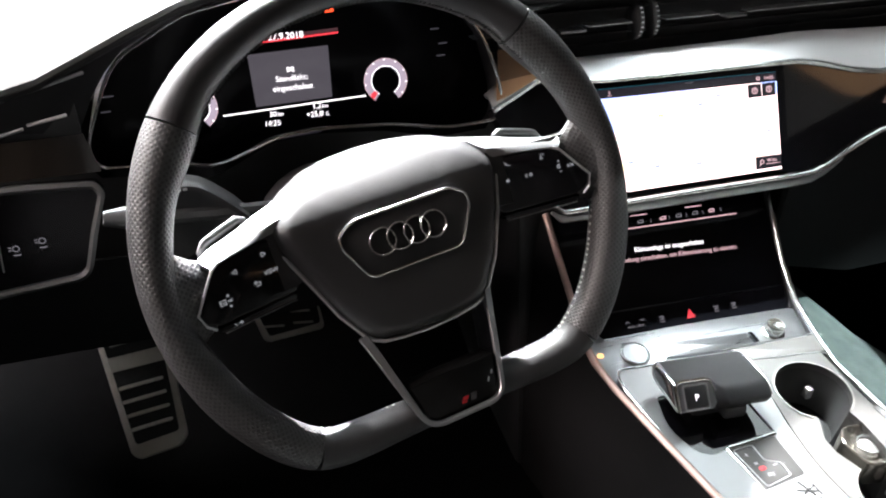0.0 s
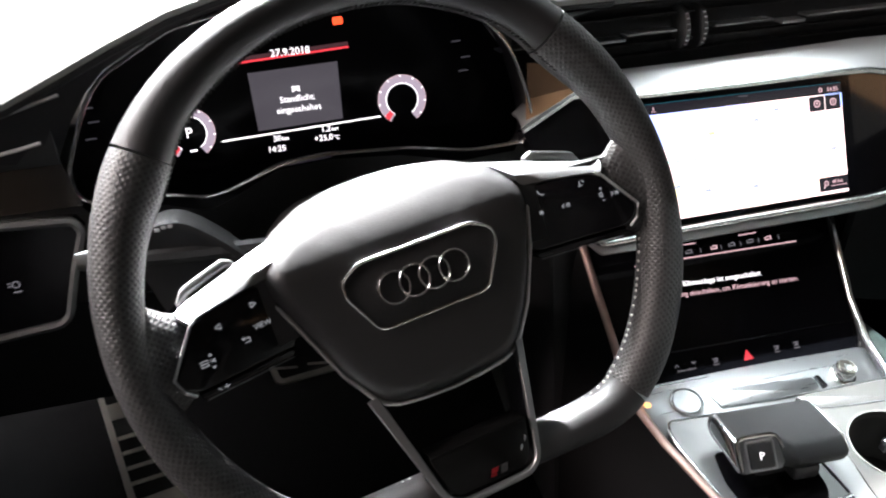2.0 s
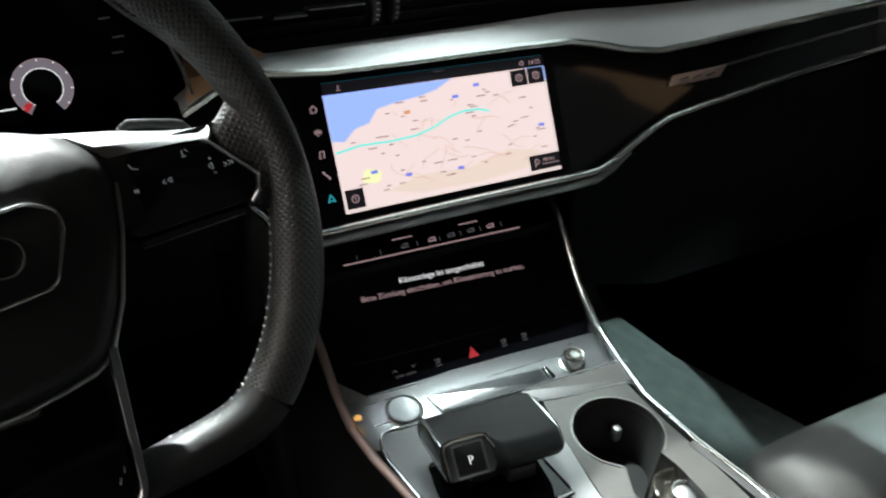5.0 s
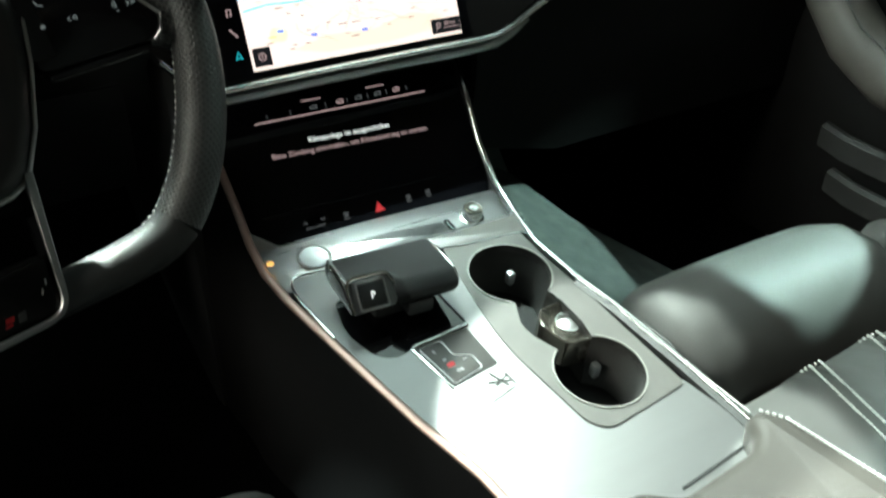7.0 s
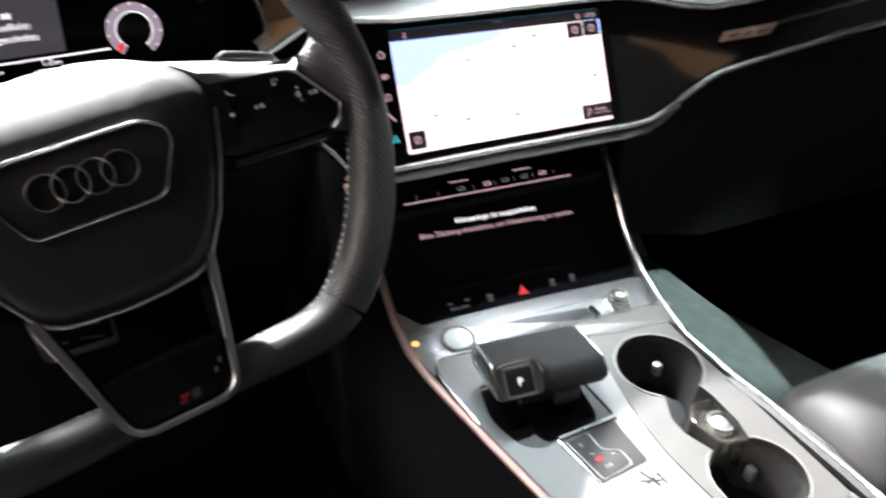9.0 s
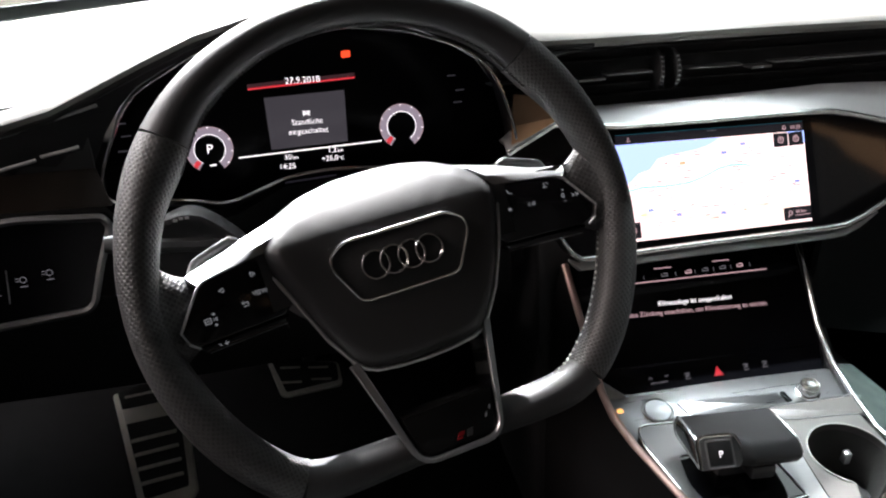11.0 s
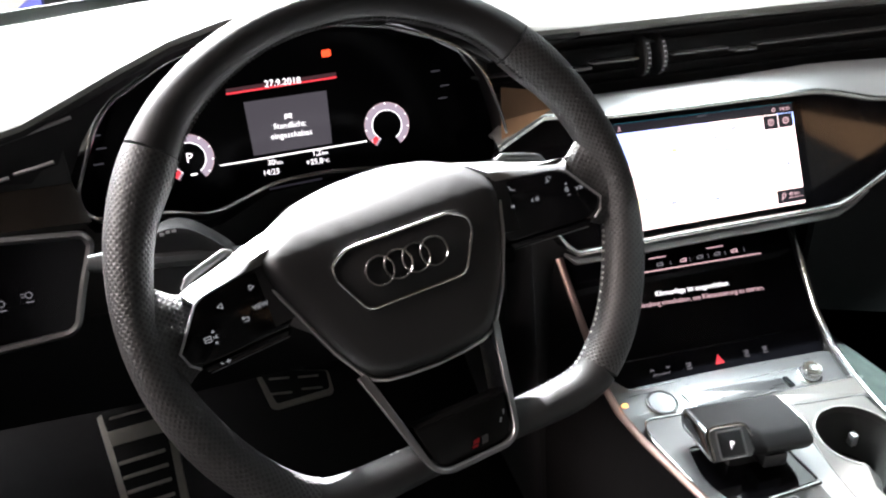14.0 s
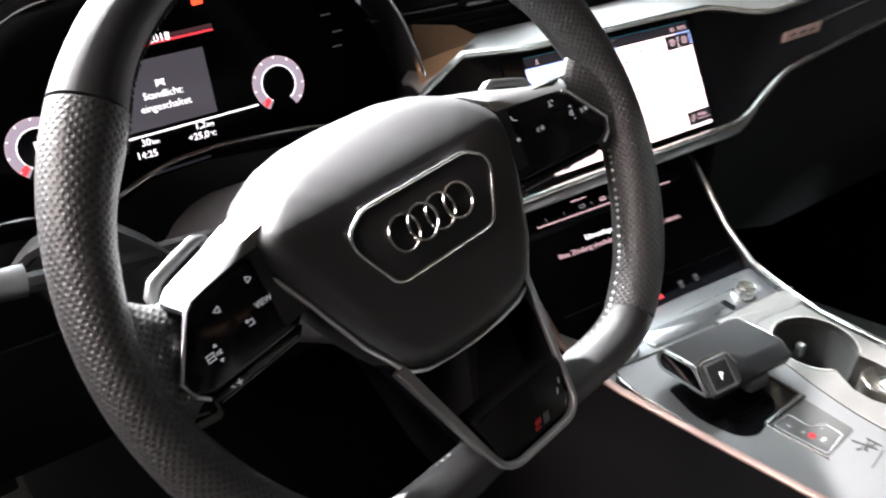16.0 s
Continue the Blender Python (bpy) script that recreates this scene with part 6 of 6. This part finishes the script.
def seat(cx, dy, label, dz=0.0):
    s = thing("front_seat", (cx, -0.35, 0.28), label, "car seat")
    prof = [(-0.07, 0.30), (0.010, 0.38), (0.026, 0.44), (0.026, 0.475), (0.010, 0.506), (-0.025, 0.523), (-0.065, 0.521), (-0.100, 0.503), (-0.118, 0.470), (-0.126, 0.40)]
    roll_in = 0.010 if cx > 0.36 else 0.0
    rows = []
    for k in range(25):
        f = math.sin((k / 12 - 1) * math.pi / 2)
        e = abs(f) ** 14
        rows.append([Vector((cx - roll_in + (0.158 - roll_in) * f, dy - 0.05 + (y + 0.05) * (1 - 0.22 * e) - 0.006 * f * f, z + dz - (z - 0.42) * 0.35 * e)) for y, z in prof])
    for r, sgn in ((rows[0], -1), (rows[-1], 1)):
        mid = sum(r, Vector()) / len(r)
        rows.insert(0 if sgn < 0 else len(rows), [mid + (p - mid) * 0.55 + Vector((sgn * 0.006, 0, 0)) for p in r])
    part("thigh_roll", thick(loft(rows), 0.003), SEAT, s, "rolled leather thigh support")
    for k in (3, 23):
        part("roll_seam", sweep([p + Vector((0, 0, 0.0002)) for p in rows[k]], 0.0009), LEATHER, s)

    def height(x, y):
        f = (x - cx) / 0.158
        z = (0.486 if cx > 0.36 else 0.462) + 0.008 * (1 - f * f) - 0.03 * max(0.0, (y - dy + 0.15) / 0.02)
        z += 0.07 * min(1.0, max(0.0, (f if cx > 0.36 else abs(f)) - 1.0) / 0.35) ** 0.7
        z -= 0.16 * max(0.0, abs(f) - 1.5)
        for c in PLEATS:
            g = f - c - 1.65 * (y - dy + 0.128)
            z += 0.004 * math.exp(-(g / 0.055) ** 2) - 0.0055 * math.exp(-((g - 0.12) / 0.05) ** 2)
        return z - 0.03 * (dy - 0.13 - y)

    lo = -0.97 if cx > 0.36 else -1.72
    xs = [cx + 0.158 * (lo + (1.72 - lo) * j / 120) for j in range(121)]
    part("cushion", thick(loft([[(x, y, height(x, y)) for x in xs] for y in [dy - 0.122, dy - 0.130, dy - 0.142] + [dy - 0.18 - 0.05 * k for k in range(10)]]), 0.008), SEAT, s, "pleated leather seat cushion")
    for c in PLEATS:
        for o in (-0.038, 0.038):
            bm = bmesh.new()
            for k in range(100):
                y = dy - 0.142 - 0.0037 * k
                x = cx + 0.158 * (c + o + 1.65 * (y - dy + 0.128))
                if x < xs[0] + 0.004:
                    break
                bm = join(bm, box(-0.0006, 0.0006, -0.0013, 0.0013, -0.001, 0.0006, 0, Matrix.Translation((x, y, height(x, y) + 0.0003))))
            part("pleat_seam", bm, THREAD, s, "light pleat seam")["kind"] = "stuff"
    size = 1.0 if cx > 0.36 else 0.6
    part("side_bolster", sweep([(cx + (0.205 if cx > 0.36 else 0.185), dy + y - 0.03 - 0.06 * (1 - size), z - 0.035 - 0.06 * (1 - size)) for y, z in ((0.02, 0.46), (0.0, 0.495), (-0.06, 0.515), (-0.2, 0.52), (-0.45, 0.52))], lambda i: [(size * (0.03, 0.045, 0.05, 0.05, 0.05)[i] * math.cos(k / 14 * math.tau), size * (0.02, 0.035, 0.042, 0.042, 0.042)[i] * math.sin(k / 14 * math.tau)) for k in range(14)]), SEAT, s, "leather side bolster")
    part("base", box(cx - 0.21, cx + 0.21, dy - 0.6, dy - 0.10, 0.29, 0.41, 0.02), PLASTIC, s)
    back = []
    for k in range(11):
        v = k / 10
        back.append([(cx + 0.25 * f * (1 - 0.25 * v * v), dy - 0.64 - 0.32 * v + 0.06 * max(0, abs(f) - 0.6), 0.44 + 0.62 * v) for f in [-1 + j / 10 for j in range(21)]])
    part("backrest", thick(loft(back), 0.09), SEAT, s, "leather backrest")
    part("headrest", box(cx - 0.13, cx + 0.13, dy - 1.06, dy - 0.95, 1.10, 1.28, 0.04, None, 3), SEAT, s, "leather headrest")
    return s


seat(0.655, 0.0, "black leather passenger seat with light stitching")
seat(0.0, -0.062, "black leather driver seat with light stitching", 0.012)
single("tunnel_carpet", thick(loft([[(0.497, 0.375, 0.60), (0.535, 0.365, 0.575), (0.588, 0.332, 0.540)], [(0.497, 0.34, 0.535), (0.55, 0.33, 0.515), (0.60, 0.315, 0.492)], [(0.497, 0.24, 0.505), (0.57, 0.225, 0.475), (0.64, 0.235, 0.45)], [(0.497, 0.12, 0.475), (0.60, 0.11, 0.437), (0.715, 0.118, 0.402)], [(0.497, 0.0, 0.44), (0.60, -0.01, 0.40), (0.75, 0.03, 0.37)], [(0.497, -0.1, 0.42), (0.60, -0.1, 0.38), (0.76, -0.1, 0.35)]]), 0.006), CARPET, "grey green carpet on the tunnel flank", "carpet", "structure")

door = thing("door_panel", (1.02, 0.0, 0.3), "black passenger door panel with leather armrest", "car door")
part("panel", thick(loft([[(1.06, y, 0.30), (1.05, y, 0.45), (1.03, y, 0.62), (1.045, y, 0.74), (1.07, y, 0.86), (1.10, y, 0.92)] for y in (-1.1, -0.5, 0.0, 0.35, 0.55, 0.95)]), 0.02), SHADED_BLACK, door)
ARM = [(0.985, 0.232, 0.84), (0.978, 0.222, 0.80), (0.970, 0.198, 0.745), (0.963, 0.165, 0.69), (0.96, 0.118, 0.642), (0.958, 0.06, 0.612), (0.956, -0.02, 0.596), (0.955, -0.15, 0.588), (0.955, -0.7, 0.585)]
ARM_W = (0.020, 0.026, 0.031, 0.034, 0.037, 0.040, 0.043, 0.045, 0.045)
part("armrest", sweep(ARM, lambda i: [(ARM_W[i] * 0.85 * math.copysign(abs(math.cos(k / 24 * math.tau)) ** 0.8, math.cos(k / 24 * math.tau)), ARM_W[i] * math.copysign(abs(math.sin(k / 24 * math.tau)) ** 0.8, math.sin(k / 24 * math.tau))) for k in range(24)], normal=(1, 0, 0)), ARM_LEATHER, door, "leather door armrest")
part("armrest_seam", sweep([Vector(p) + Vector((-w * 0.78, -w * 0.5, w * 0.62)) for p, w in zip(ARM, ARM_W)], 0.0012), LEATHER_SMOOTH, door)
for z0, y0, y1 in ((0.511, 0.145, 0.07), (0.455, 0.125, 0.05)):
    part("pocket_band", sweep([(0.968, y0, z0 + 0.006), (0.962, (y0 + y1) / 2, z0), (0.962, y1, z0 - 0.004), (0.965, y1 - 0.25, z0 - 0.02)], [(-0.006, -0.017), (0.006, -0.017), (0.008, 0.010), (0.003, 0.015), (-0.003, 0.015), (-0.006, 0.010)]), RUBBER, door, "dark door pocket band")
part("door_handle", sweep([(0.962, 0.205, 0.733), (0.953, 0.14, 0.735), (0.953, 0.0, 0.742)], [(-0.006, -0.011), (0.006, -0.011), (0.008, 0.004), (0, 0.012), (-0.006, 0.008)]), CHROME, door, "silver inner door handle")
door2 = thing("door_panel", (-0.38, 0.0, 0.3), "black driver door panel", "car door")
part("panel", thick(loft([[(-0.58, y, 0.30), (-0.55, y, 0.62), (-0.56, y, 0.74), (-0.58, y, 0.90)] for y in (-1.1, -0.5, 0.0, 0.35, 0.55)]), 0.02), SOFT, door2)

# roof, pillars and glass
# unseen roof and pillars, edges set to let the added lamps past
roof = thing("roof", (0.36, -0.6, 1.36), "beige lined car roof with pillars", "car roof", kind="structure")
part("headlining", thick(loft([[(0.36 + 0.57 * f, y, z - 0.06 * f * f) for f in (-1, -0.6, 0, 0.6, 1)] for y, z in ((0.05, 1.33), (-0.1, 1.36), (-0.6, 1.40), (-1.2, 1.43), (-1.9, 1.42))]), 0.03), LINING, roof)
for s in (-1, 1):
    x = lambda f: 0.36 + s * f
    part("front_pillar", sweep([(x(0.82), 0.62, 0.92), (x(0.74), 0.33, 1.12), (x(0.57), 0.05, 1.28)], [(-0.035, -0.02), (0.035, -0.02), (0.03, 0.02), (-0.03, 0.02)]), LINING, roof)
    part("middle_pillar", sweep([(x(0.74), -0.85, 0.9), (x(0.66), -0.80, 1.15), (x(0.50), -0.75, 1.32)], [(-0.05, -0.02), (0.05, -0.02), (0.05, 0.02), (-0.05, 0.02)]), LINING, roof)
# unseen, kept low so metal parts reflect the hall above it
single("rear_bulkhead", box(-0.45, 1.17, -1.95, -1.85, 0.2, 1.0, 0.02), SEAT, "black leather rear seat wall", "rear seat", "structure")
single("windscreen_base", sweep([windshield_base(x) + Vector((0, 0.0, 0.006)) for x in [-0.42 + 0.08 * k for k in range(20)]], [(-0.012, -0.01), (0.012, -0.01), (0.012, 0.008), (-0.012, 0.008)]), RUBBER, "black rubber strip at the windscreen base", "seal", "structure")
bm = loft([[windshield_base(x), windshield_base(x).lerp(Vector((0.36 + (x - 0.36) * 0.62, 0.05, 1.33 - 0.05 * ((x - 0.36) / 0.8) ** 2)), 0.5) + Vector((0, 0.03, 0.03)), Vector((0.36 + (x - 0.36) * 0.62, 0.05, 1.33 - 0.05 * ((x - 0.36) / 0.8) ** 2))] for x in [-0.42 + 0.16 * k for k in range(11)]])
glass = single("windscreen", thick(bm, 0.004), CLEAR, "clear windscreen glass", "windscreen", "structure")
glass.visible_shadow = False
bonnet = thing("bonnet", (0.36, 1.6, 0.6), "dark glossy car bonnet", "bonnet")
part("skin", thick(loft([[(0.36 + 0.85 * f, y, z - 0.06 * f * f) for f in (-1, -0.5, 0, 0.5, 1)] for y, z in ((1.0, 0.91), (1.5, 0.86), (2.0, 0.76), (2.2, 0.6))]), 0.02), PAINT, bonnet)
